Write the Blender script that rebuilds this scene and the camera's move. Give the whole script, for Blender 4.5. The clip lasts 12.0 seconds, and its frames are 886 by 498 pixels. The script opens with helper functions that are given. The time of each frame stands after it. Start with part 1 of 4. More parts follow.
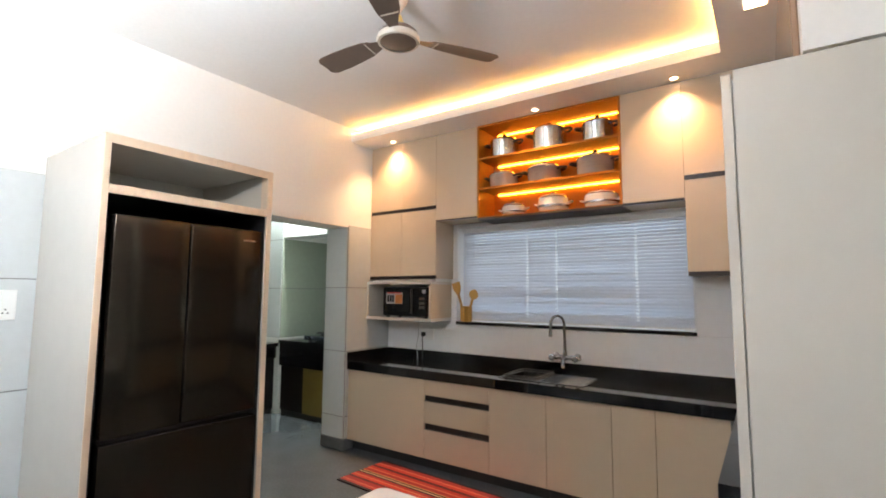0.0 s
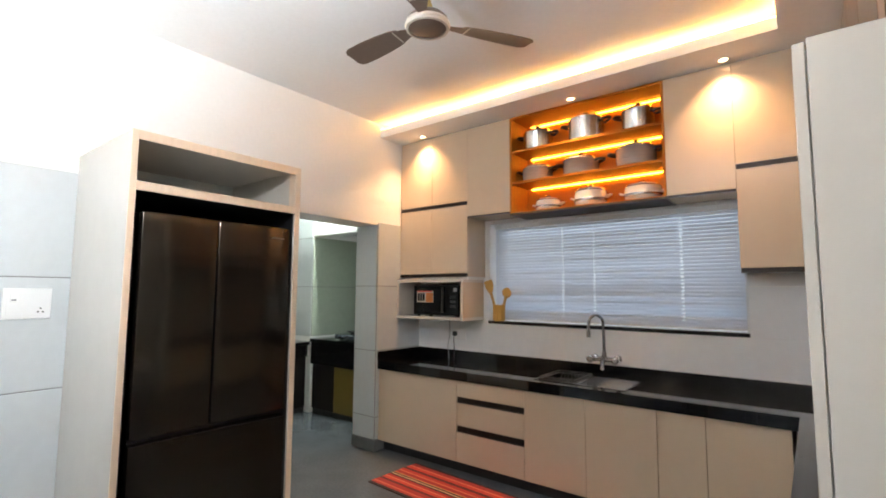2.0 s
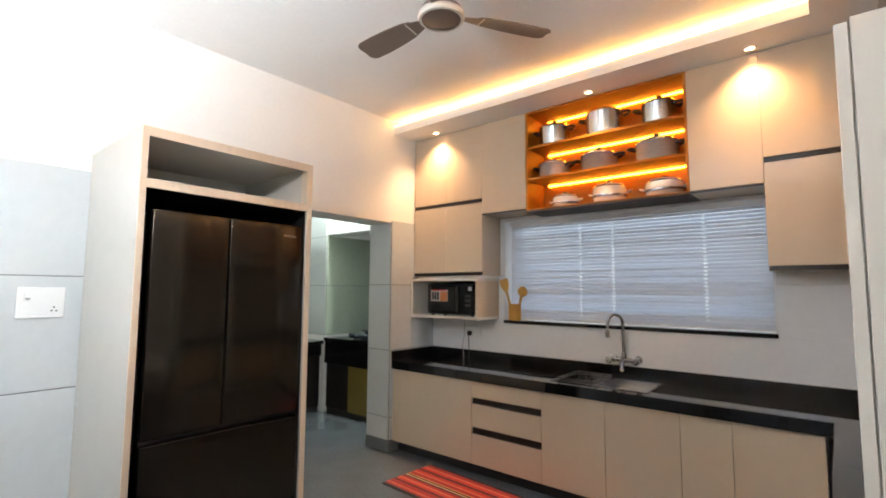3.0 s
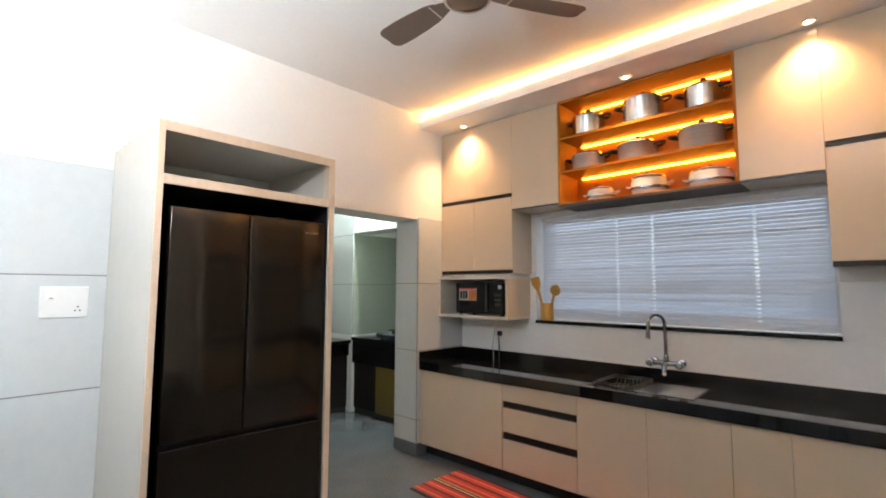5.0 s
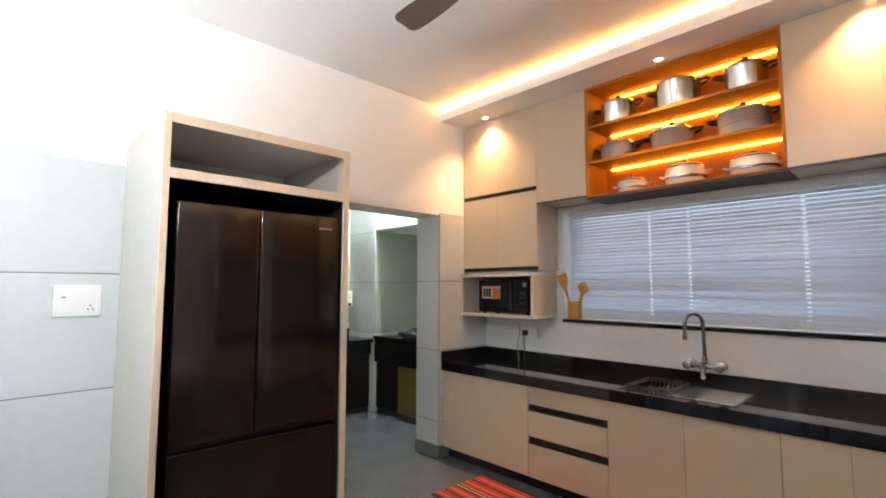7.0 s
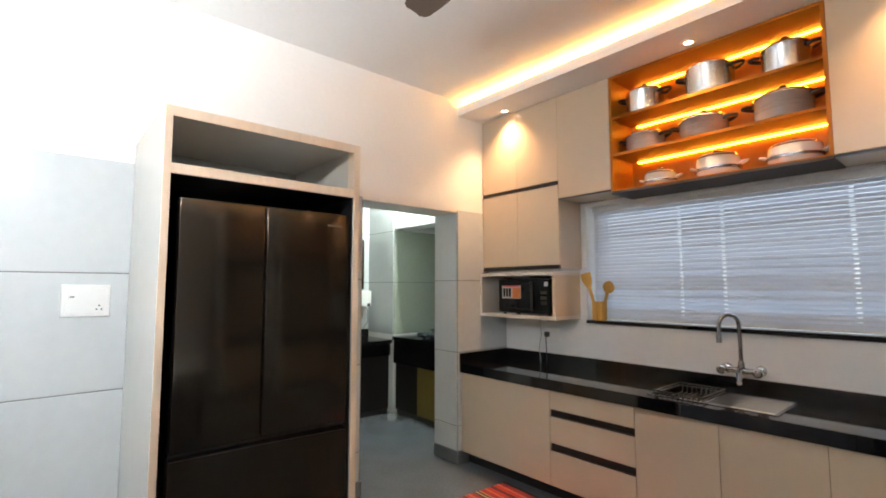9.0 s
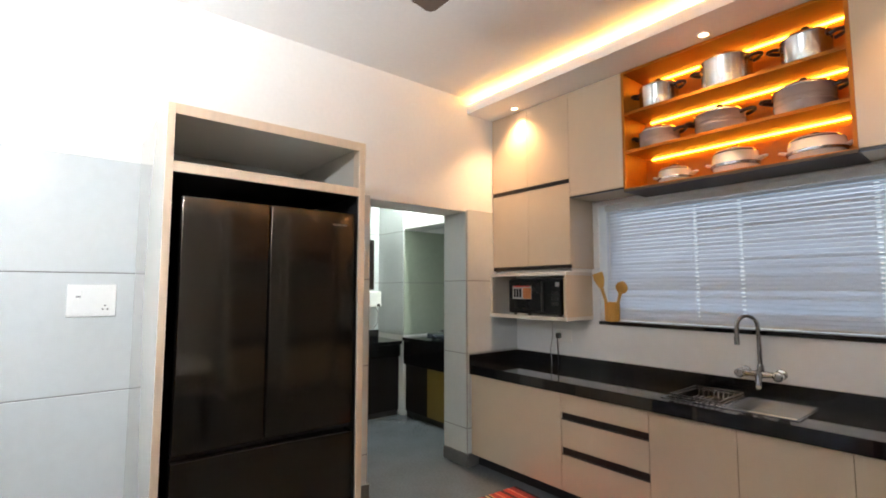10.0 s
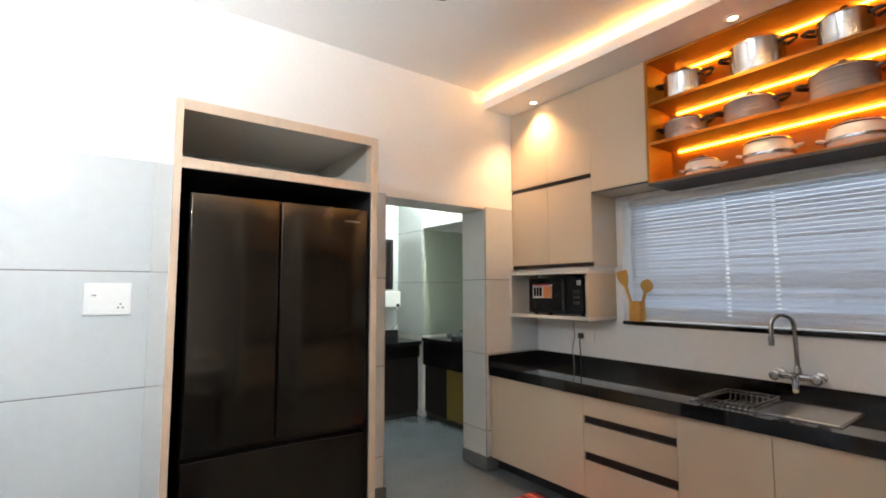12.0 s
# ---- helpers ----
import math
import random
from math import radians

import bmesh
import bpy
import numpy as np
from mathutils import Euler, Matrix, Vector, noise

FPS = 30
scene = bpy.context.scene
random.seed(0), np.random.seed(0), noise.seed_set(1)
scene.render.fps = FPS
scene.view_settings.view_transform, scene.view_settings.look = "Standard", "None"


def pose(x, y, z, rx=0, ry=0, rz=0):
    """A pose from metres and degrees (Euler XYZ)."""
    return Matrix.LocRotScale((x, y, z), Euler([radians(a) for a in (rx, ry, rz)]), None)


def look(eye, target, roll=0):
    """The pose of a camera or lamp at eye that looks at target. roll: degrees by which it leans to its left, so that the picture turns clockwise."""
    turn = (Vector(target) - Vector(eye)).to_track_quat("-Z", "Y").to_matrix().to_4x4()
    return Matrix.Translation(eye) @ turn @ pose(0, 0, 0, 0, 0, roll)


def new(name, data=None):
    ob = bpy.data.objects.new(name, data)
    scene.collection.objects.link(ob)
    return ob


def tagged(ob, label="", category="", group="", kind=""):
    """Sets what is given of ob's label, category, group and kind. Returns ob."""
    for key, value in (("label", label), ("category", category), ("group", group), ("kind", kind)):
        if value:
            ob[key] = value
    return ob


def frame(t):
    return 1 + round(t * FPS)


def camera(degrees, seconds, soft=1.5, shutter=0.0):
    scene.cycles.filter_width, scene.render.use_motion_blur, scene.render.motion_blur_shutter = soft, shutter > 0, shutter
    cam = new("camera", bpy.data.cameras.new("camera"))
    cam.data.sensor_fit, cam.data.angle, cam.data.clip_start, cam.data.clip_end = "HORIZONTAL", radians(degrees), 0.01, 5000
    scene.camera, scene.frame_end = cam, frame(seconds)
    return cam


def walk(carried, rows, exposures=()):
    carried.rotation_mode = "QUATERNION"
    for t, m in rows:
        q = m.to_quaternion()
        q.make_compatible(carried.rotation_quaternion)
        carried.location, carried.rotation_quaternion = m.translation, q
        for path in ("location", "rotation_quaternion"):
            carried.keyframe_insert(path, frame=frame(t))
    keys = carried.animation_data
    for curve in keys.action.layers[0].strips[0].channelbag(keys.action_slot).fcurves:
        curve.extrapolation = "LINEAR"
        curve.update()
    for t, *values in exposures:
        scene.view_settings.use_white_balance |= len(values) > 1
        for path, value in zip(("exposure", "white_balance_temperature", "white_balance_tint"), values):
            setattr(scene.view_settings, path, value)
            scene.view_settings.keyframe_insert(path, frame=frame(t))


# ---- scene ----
cam = camera(86.3, 12.0, soft=1.8)

PATH = [
    (0, (3.3116, -3.8328, 1.4537), (2.1875, -2.1892, 1.6399), 0.40),
    (0.5, (3.2937, -3.8105, 1.4532), (2.1445, -2.1839, 1.6367), 0.28),
    (1, (3.2737, -3.7876, 1.4529), (2.0994, -2.1790, 1.6356), 0.38),
    (1.5, (3.2522, -3.7640, 1.4527), (2.0512, -2.1752, 1.6353), 0.40),
    (2, (3.2296, -3.7396, 1.4526), (2.0030, -2.1700, 1.6316), 0.35),
    (2.5, (3.2063, -3.7142, 1.4526), (1.9569, -2.1627, 1.6311), 0.27),
    (3, (3.1827, -3.6877, 1.4527), (1.9102, -2.1546, 1.6264), 0.36),
    (5, (3.0913, -3.5719, 1.4528), (1.7274, -2.1187, 1.6204), 0.24),
    (5.5, (3.0704, -3.5407, 1.4526), (1.6843, -2.1081, 1.6155), 0.21),
    (6, (3.0507, -3.5088, 1.4523), (1.6442, -2.0960, 1.6129), 0.09),
    (6.5, (3.0322, -3.4765, 1.4517), (1.6075, -2.0817, 1.6102), 0.10),
    (7, (3.0150, -3.4439, 1.4510), (1.5732, -2.0670, 1.6099), 0.10),
    (9, (2.9596, -3.3170, 1.4449), (1.4484, -2.0168, 1.6053), 0.01),
    (9.5, (2.9488, -3.2879, 1.4425), (1.4201, -2.0084, 1.6045), 0.01),
    (10, (2.9389, -3.2606, 1.4397), (1.3934, -2.0019, 1.6040), 0.02),
    (10.5, (2.9298, -3.2357, 1.4363), (1.3674, -1.9982, 1.6016), -0.12),
    (11, (2.9213, -3.2136, 1.4325), (1.3438, -1.9955, 1.5981), -0.00),
    (11.5, (2.9131, -3.1950, 1.4281), (1.3204, -1.9970, 1.5956), 0.01),
    (12, (2.9049, -3.1803, 1.4232), (1.3005, -1.9982, 1.5922), -0.11),
]
walk(cam, [(t, look(eye, target, roll)) for t, eye, target, roll in PATH])

# ---- light and world ----
WARM = (1.0, 0.46, 0.10)
SPOTC = (1.0, 0.57, 0.28)
COOL = (0.88, 0.94, 1.0)

world = bpy.data.worlds.new("world")
scene.world = world
world.use_nodes = True
wn = world.node_tree.nodes
sky = wn.new("ShaderNodeTexSky")
sky.sky_type, sky.sun_disc = 'NISHITA', False
sky.sun_elevation, sky.sun_rotation = radians(35), radians(160)
wn["Background"].inputs["Strength"].default_value = 0.15
world.node_tree.links.new(sky.outputs["Color"], wn["Background"].inputs["Color"])


def lamp(name, kind, energy, color, m, **more):
    data = bpy.data.lights.new(name, kind)
    data.energy, data.color = energy, color
    if kind == 'SPOT':
        data.spot_size, data.spot_blend, data.shadow_soft_size = radians(more["cone"]), more["blend"], more["soft"]
    if kind == 'AREA':
        data.shape, data.size, data.size_y = 'RECTANGLE', more["size"], more["size_y"]
    ob = new(name, data)
    ob.matrix_world = m
    return ob


SPOTS = (0.351, 1.837, 2.853)
for sx in SPOTS:
    lamp("spot_beam", 'SPOT', 118.0, SPOTC, look((sx, -0.40, 2.922), (sx, -0.36, 2.0)), cone=118, blend=1.0, soft=0.05)
# daylight in the window's opening
lamp("window_daylight", 'AREA', 8.0, (0.83, 0.90, 1.0), look((1.87, 0.32, 1.62), (1.87, -1, 1.62)), size=2.0, size_y=0.86)


# ---- materials ----
def mat(name, color, rough=0.5, metal=0.0, vary=0.06, scale=6.0, bump=0.0, bump_scale=120.0, coat=0.0, spec=0.5, emit=None, power=0.0, rough_vary=0.08, translucent=0.0, stretch=None):
    m = bpy.data.materials.new(name)
    m.use_nodes = True
    n, l = m.node_tree.nodes, m.node_tree.links
    b = n["Principled BSDF"]
    b.inputs["Roughness"].default_value, b.inputs["Metallic"].default_value = rough, metal
    b.inputs["Specular IOR Level"].default_value = spec
    b.inputs["Coat Weight"].default_value, b.inputs["Coat Roughness"].default_value = coat, 0.05
    tc = n.new("ShaderNodeTexCoord")
    mp = n.new("ShaderNodeMapping")
    l.new(tc.outputs["Object"], mp.inputs["Vector"])
    if stretch:
        mp.inputs["Scale"].default_value = stretch
    big, fine = n.new("ShaderNodeTexNoise"), n.new("ShaderNodeTexNoise")
    big.inputs["Scale"].default_value, fine.inputs["Scale"].default_value = scale * 0.3, scale * 6
    big.inputs["Detail"].default_value = fine.inputs["Detail"].default_value = 4
    for tex in (big, fine):
        l.new(mp.outputs["Vector"], tex.inputs["Vector"])
    add = n.new("ShaderNodeMath")
    add.operation = 'ADD'
    l.new(big.outputs["Fac"], add.inputs[0]), l.new(fine.outputs["Fac"], add.inputs[1])
    rng = n.new("ShaderNodeMapRange")
    rng.inputs["From Min"].default_value, rng.inputs["From Max"].default_value = 0.6, 1.4
    rng.inputs["To Min"].default_value, rng.inputs["To Max"].default_value = 1 - vary, 1 + vary
    l.new(add.outputs[0], rng.inputs["Value"])
    mul = n.new("ShaderNodeVectorMath")
    mul.operation = 'SCALE'
    mul.inputs[0].default_value = color
    l.new(rng.outputs["Result"], mul.inputs["Scale"])
    l.new(mul.outputs["Vector"], b.inputs["Base Color"])
    rr = n.new("ShaderNodeMapRange")
    rr.inputs["To Min"].default_value, rr.inputs["To Max"].default_value = max(0.02, rough - rough_vary * rough), min(1, rough + rough_vary * rough)
    l.new(big.outputs["Fac"], rr.inputs["Value"]), l.new(rr.outputs["Result"], b.inputs["Roughness"])
    if bump:
        bt, bn = n.new("ShaderNodeTexNoise"), n.new("ShaderNodeBump")
        bt.inputs["Scale"].default_value, bn.inputs["Strength"].default_value, bn.inputs["Distance"].default_value = bump_scale, bump, 0.002
        l.new(mp.outputs["Vector"], bt.inputs["Vector"])
        l.new(bt.outputs["Fac"], bn.inputs["Height"]), l.new(bn.outputs["Normal"], b.inputs["Normal"])
    if emit:
        b.inputs["Emission Color"].default_value, b.inputs["Emission Strength"].default_value = (*emit, 1), power
    if translucent:
        tr, mix = n.new("ShaderNodeBsdfTranslucent"), n.new("ShaderNodeMixShader")
        tr.inputs["Color"].default_value, mix.inputs["Fac"].default_value = (*color, 1), translucent
        l.new(b.outputs[0], mix.inputs[1]), l.new(tr.outputs[0], mix.inputs[2])
        l.new(mix.outputs[0], n["Material Output"].inputs["Surface"])
    return m


def striped(name, rows, axis=1, scale=1.0):
    """Woven stripes across one axis; rows of (place 0..1, colour)."""
    m = mat(name, (0.5, 0.1, 0.05), 0.95, bump=0.6, bump_scale=500)
    n, l = m.node_tree.nodes, m.node_tree.links
    tc, sep, ramp = n.new("ShaderNodeTexCoord"), n.new("ShaderNodeSeparateXYZ"), n.new("ShaderNodeValToRGB")
    mp = n.new("ShaderNodeMapRange")
    mp.inputs["From Min"].default_value, mp.inputs["From Max"].default_value = -scale / 2, scale / 2
    l.new(tc.outputs["Object"], sep.inputs[0]), l.new(sep.outputs[axis], mp.inputs["Value"])
    l.new(mp.outputs["Result"], ramp.inputs["Fac"])
    ramp.color_ramp.interpolation = 'CONSTANT'
    e = ramp.color_ramp.elements
    e[0].position, e[0].color = 0, (*rows[0][1], 1)
    e.remove(e[1])
    for p, c in rows[1:]:
        e.new(p).color = (*c, 1)
    weave, mix = n.new("ShaderNodeTexNoise"), n.new("ShaderNodeMixRGB")
    weave.inputs["Scale"].default_value = 160
    l.new(tc.outputs["Object"], weave.inputs["Vector"])
    mix.blend_type, mix.inputs["Fac"].default_value = 'OVERLAY', 0.45
    l.new(ramp.outputs["Color"], mix.inputs[1]), l.new(weave.outputs["Fac"], mix.inputs[2])
    l.new(mix.outputs[0], n["Principled BSDF"].inputs["Base Color"])
    return m


def glass(name, color=(0.95, 0.97, 0.97), rough=0.02):
    m = bpy.data.materials.new(name)
    m.use_nodes = True
    b = m.node_tree.nodes["Principled BSDF"]
    b.inputs["Base Color"].default_value = (*color, 1)
    b.inputs["Transmission Weight"].default_value, b.inputs["Roughness"].default_value, b.inputs["IOR"].default_value = 1, rough, 1.45
    return m


# dark colour for walls out of view, so they bounce less light
DIMWALL = mat("bounce_cutting_taupe", (0.30, 0.27, 0.24), 0.7, vary=0.05, bump=0.15, bump_scale=60)
PLASTER = mat("white_plaster", (0.85, 0.85, 0.83), 0.7, vary=0.03, bump=0.15, bump_scale=60)
CEIL = mat("ceiling_paint", (0.86, 0.86, 0.85), 0.75, vary=0.03, bump=0.1, bump_scale=50)
TILE = mat("glazed_wall_tile", (0.57, 0.60, 0.61), 0.12, vary=0.04, scale=3, coat=0.3)
# lighter copy of TILE; the backsplash's stronger light is put into its colour
WTILE = mat("lightened_backsplash_tile", (0.81, 0.83, 0.85), 0.14, vary=0.03, scale=3, coat=0.3)
# greener copy of TILE, darkened in colour for the niche's shade
TILEN = mat("shaded_niche_tile", (0.36, 0.40, 0.33), 0.16, vary=0.05, scale=3, coat=0.3)
GROUT = mat("grout", (0.22, 0.22, 0.22), 0.9)
FLOOR = mat("grey_floor_tile", (0.100, 0.110, 0.124), 0.11, vary=0.22, scale=9, bump=0.05)
SKIRT = mat("grey_skirting", (0.14, 0.145, 0.15), 0.3, vary=0.15)
LAM = mat("beige_gloss_laminate", (0.56, 0.455, 0.335), 0.14, vary=0.025, scale=2, coat=0.5)
LAMW = mat("ivory_gloss_laminate", (0.59, 0.56, 0.505), 0.13, vary=0.025, scale=2, coat=0.5)
LAME = mat("pale_wood_edge_band", (0.60, 0.48, 0.36), 0.4, vary=0.10, scale=8, stretch=(1, 1, 0.1))
CARC = mat("grey_white_carcass", (0.63, 0.64, 0.61), 0.45, vary=0.04)
# laminate darkened in colour for the shade under the shelves
UNDER = mat("shaded_underside_laminate", (0.075, 0.062, 0.052), 0.6, vary=0.05, spec=0.2)
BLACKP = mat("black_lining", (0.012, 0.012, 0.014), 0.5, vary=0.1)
PROFILE = mat("dark_brown_profile", (0.018, 0.012, 0.010), 0.35, metal=0.3, vary=0.1)
GRANITE = mat("black_granite", (0.006, 0.006, 0.007), 0.035, vary=0.5, scale=60, spec=0.62)
WOOD = mat("amber_wood_laminate", (0.37, 0.135, 0.012), 0.45, vary=0.12, scale=5, spec=0.2, stretch=(0.15, 1, 1))
STEEL = mat("brushed_steel", (0.62, 0.62, 0.61), 0.22, metal=1, vary=0.06, scale=20, stretch=(1, 1, 8))
SINKS = mat("satin_steel", (0.30, 0.345, 0.41), 0.26, metal=1, vary=0.06, scale=20)
CHROME = mat("chrome", (0.40, 0.41, 0.43), 0.05, metal=1, vary=0.02)
MAUVE = mat("mauve_grey_enamel", (0.27, 0.225, 0.22), 0.14, vary=0.06, coat=0.4)
BAKE = mat("black_bakelite", (0.015, 0.013, 0.012), 0.35)
IVORY = mat("ivory_ceramic", (0.88, 0.86, 0.82), 0.25, vary=0.03, coat=0.3)
BRONZE = mat("bronze_gloss_laminate", (0.30, 0.20, 0.13), 0.16, vary=0.04, scale=2, coat=0.4)
FRIDGE = mat("dark_graphite_steel", (0.045, 0.038, 0.031), 0.15, metal=0.9, vary=0.08, scale=4, stretch=(1, 1, 0.05))
FRIDGES = mat("fridge_side", (0.02, 0.02, 0.022), 0.35, vary=0.1)
MWBLACK = mat("microwave_black", (0.004, 0.004, 0.005), 0.12, spec=0.2)
WHITEP = mat("white_plastic", (0.80, 0.80, 0.79), 0.3, vary=0.02)
GREYP = mat("grey_plastic", (0.25, 0.25, 0.26), 0.4)
SLAT = mat("blind_slat", (0.75, 0.77, 0.82), 0.35, vary=0.02, translucent=0.12)
SPOON = mat("honey_beech", (0.56, 0.30, 0.06), 0.5, vary=0.15, scale=10, stretch=(1, 1, 0.2))
FANP = mat("fan_brown_enamel", (0.15, 0.105, 0.08), 0.35, vary=0.08, coat=0.2)
FANW = mat("fan_ivory_trim", (0.62, 0.56, 0.48), 0.3, vary=0.04)
BRASS = mat("brass", (0.62, 0.46, 0.17), 0.3, metal=0.7)
DARKW = mat("dark_wine_laminate", (0.008, 0.006, 0.006), 0.4, vary=0.1, spec=0.2)
OLIVE = mat("olive_laminate", (0.16, 0.11, 0.022), 0.4, vary=0.08)
TABLE = mat("white_table_top", (0.80, 0.81, 0.82), 0.15, vary=0.02, coat=0.4)
RED = mat("orange_print", (0.42, 0.13, 0.03), 0.4, vary=0.3, scale=40)
CORD = mat("black_cord", (0.02, 0.02, 0.02), 0.5)
COVE = mat("cove_led", (0.9, 0.8, 0.6), 0.5, emit=WARM, power=52.0)
SHELFLED = mat("shelf_led", (0.9, 0.7, 0.4), 0.5, emit=(1.0, 0.39, 0.02), power=40.0)
SPOTLED = mat("spot_led", (0.9, 0.8, 0.7), 0.5, emit=SPOTC, power=25.0)
PANELLED = mat("panel_led", (0.9, 0.8, 0.7), 0.5, emit=(1.0, 0.60, 0.32), power=28.0)
# glow of the added fill light: tube below, strong strip on top
BATTEN = mat("fill_tube_led", (0.9, 0.9, 0.9), 0.5, emit=COOL, power=20.0)
UPLIGHT = mat("fill_uplight_led", (0.9, 0.9, 0.9), 0.5, emit=COOL, power=2600.0)
UTILLED = mat("utility_batten_led", (0.9, 0.9, 0.9), 0.5, emit=(0.90, 1.0, 0.92), power=400.0)
PANE = glass("window_glass")
RUG = striped("striped_rug", [(0, (0.02, 0.01, 0.01)), (0.05, (0.30, 0.025, 0.015)), (0.10, (0.52, 0.10, 0.05)), (0.125, (0.27, 0.018, 0.012)), (0.21, (0.10, 0.008, 0.008)),
    (0.26, (0.42, 0.035, 0.018)), (0.32, (0.55, 0.13, 0.06)), (0.345, (0.30, 0.02, 0.012)), (0.41, (0.02, 0.012, 0.012)), (0.445, (0.50, 0.36, 0.18)), (0.465, (0.02, 0.012, 0.012)),
    (0.50, (0.46, 0.22, 0.07)), (0.52, (0.28, 0.02, 0.015)), (0.60, (0.52, 0.11, 0.05)), (0.63, (0.36, 0.025, 0.015)), (0.70, (0.09, 0.008, 0.008)), (0.76, (0.40, 0.03, 0.018)),
    (0.83, (0.55, 0.12, 0.06)), (0.86, (0.28, 0.02, 0.015)), (0.95, (0.03, 0.01, 0.01))], 1, 0.53)


# ---- helpers for building ----
ORIGIN = {}


def thing(name, at, label, category, group="", kind=""):
    ob = new(name)
    ob.empty_display_size = 0.05
    ob.location = at
    ORIGIN[ob.name] = Vector(at)
    return tagged(ob, label, category, group, kind)


def box(bm, x0, x1, y0, y1, z0, z1, bevel=0.0, seg=1):
    geom = bmesh.ops.create_cube(bm, size=1)
    vs = geom["verts"]
    for v in vs:
        v.co = Vector(((x0 + x1) / 2 + v.co.x * (x1 - x0), (y0 + y1) / 2 + v.co.y * (y1 - y0), (z0 + z1) / 2 + v.co.z * (z1 - z0)))
    if bevel:
        es = list({e for v in vs for e in v.link_edges})
        bmesh.ops.bevel(bm, geom=es, offset=bevel, segments=seg, profile=0.5, affect='EDGES')
    return bm


def boxes(*rows, bevel=0.0, seg=1):
    bm = bmesh.new()
    for r in rows:
        box(bm, *r, bevel=bevel, seg=seg)
    return bm


def lathe(bm, profile, at, seg=28, sx=1.0):
    """Turns rows of (radius, height) about the upright axis at a place."""
    rings = []
    for r, h in profile:
        if r < 1e-5:
            rings.append([bm.verts.new((at[0], at[1], at[2] + h))])
        else:
            rings.append([bm.verts.new((at[0] + sx * r * math.cos(2 * math.pi * i / seg), at[1] + r * math.sin(2 * math.pi * i / seg), at[2] + h)) for i in range(seg)])
    for a, b in zip(rings, rings[1:]):
        for i in range(seg):
            j = (i + 1) % seg
            if len(a) == 1 and len(b) == 1:
                continue
            if len(a) == 1:
                bm.faces.new((a[0], b[i], b[j]))
            elif len(b) == 1:
                bm.faces.new((a[i], b[0], a[j]))
            else:
                bm.faces.new((a[i], b[i], b[j], a[j]))
    return bm


def tube(bm, points, r, seg=10, closed=False):
    """A round tube along points; r may be a number or one per point."""
    pts = [Vector(p) for p in points]
    n = len(pts)
    rad = r if isinstance(r, (list, tuple)) else [r] * n
    rings, up = [], Vector((0.13, 0.21, 0.97))
    for i, p in enumerate(pts):
        a = pts[(i - 1) % n] if closed or i else p
        b = pts[(i + 1) % n] if closed or i < n - 1 else p
        d = (b - a).normalized()
        if abs(d.dot(up)) > 0.95:
            up = Vector((0.97, 0.13, 0.21))
        s = d.cross(up).normalized()
        up = s.cross(d).normalized()
        rings.append([bm.verts.new(p + rad[i] * (math.cos(2 * math.pi * k / seg) * s + math.sin(2 * math.pi * k / seg) * up)) for k in range(seg)])
    pairs = list(zip(rings, rings[1:])) + ([(rings[-1], rings[0])] if closed else [])
    for a, b in pairs:
        for k in range(seg):
            bm.faces.new((a[k], a[(k + 1) % seg], b[(k + 1) % seg], b[k]))
    if not closed:
        bm.faces.new(rings[0][::-1]), bm.faces.new(rings[-1])
    return bm


def arc(c, r, a0, a1, u, v, n=12):
    c, u, v = Vector(c), Vector(u), Vector(v)
    return [c + r * (math.cos(radians(a0 + (a1 - a0) * i / n)) * u + math.sin(radians(a0 + (a1 - a0) * i / n)) * v) for i in range(n + 1)]


def mesh_from(name, bm, material, smooth=False):
    bmesh.ops.recalc_face_normals(bm, faces=bm.faces)
    me = bpy.data.meshes.new(name)
    bm.to_mesh(me)
    bm.free()
    me.materials.append(material)
    if smooth:
        me.shade_smooth()
        me.set_sharp_from_angle(angle=radians(35))
    return me


def part(name, bm, material, parent, label="", smooth=False):
    """Links a bmesh, in the world's place, as one mesh object under a thing or part."""
    o = ORIGIN[parent.name]
    bmesh.ops.translate(bm, verts=bm.verts, vec=-o)
    ob = new(name, mesh_from(name, bm, material, smooth))
    ob.parent = parent
    ORIGIN[ob.name] = o
    return tagged(ob, label)


def solid(name, bm, material, label, category, kind="", smooth=False, group="", origin=None):
    """A top-level thing or piece of the setting that is one mesh."""
    if origin:
        bmesh.ops.translate(bm, verts=bm.verts, vec=-Vector(origin))
    ob = new(name, mesh_from(name, bm, material, smooth))
    if origin:
        ob.location = origin
    ORIGIN[ob.name] = Vector(origin or (0, 0, 0))
    return tagged(ob, label, category, group, kind)


# ---- setting ----
CZ, SOF = 3.06, 2.93            # main ceiling, dropped border
EX, SY = 3.72, -5.2             # east and south walls
DY0, DY1, DZ = -1.545, -0.612, 2.08   # doorway to the utility room
WT = 0.29                       # thickness of the west wall

solid("floor", boxes((-2.4, EX + 0.2, SY - 0.2, 0.9, -0.1, 0)), FLOOR, "polished grey floor tiles", "floor", "structure")

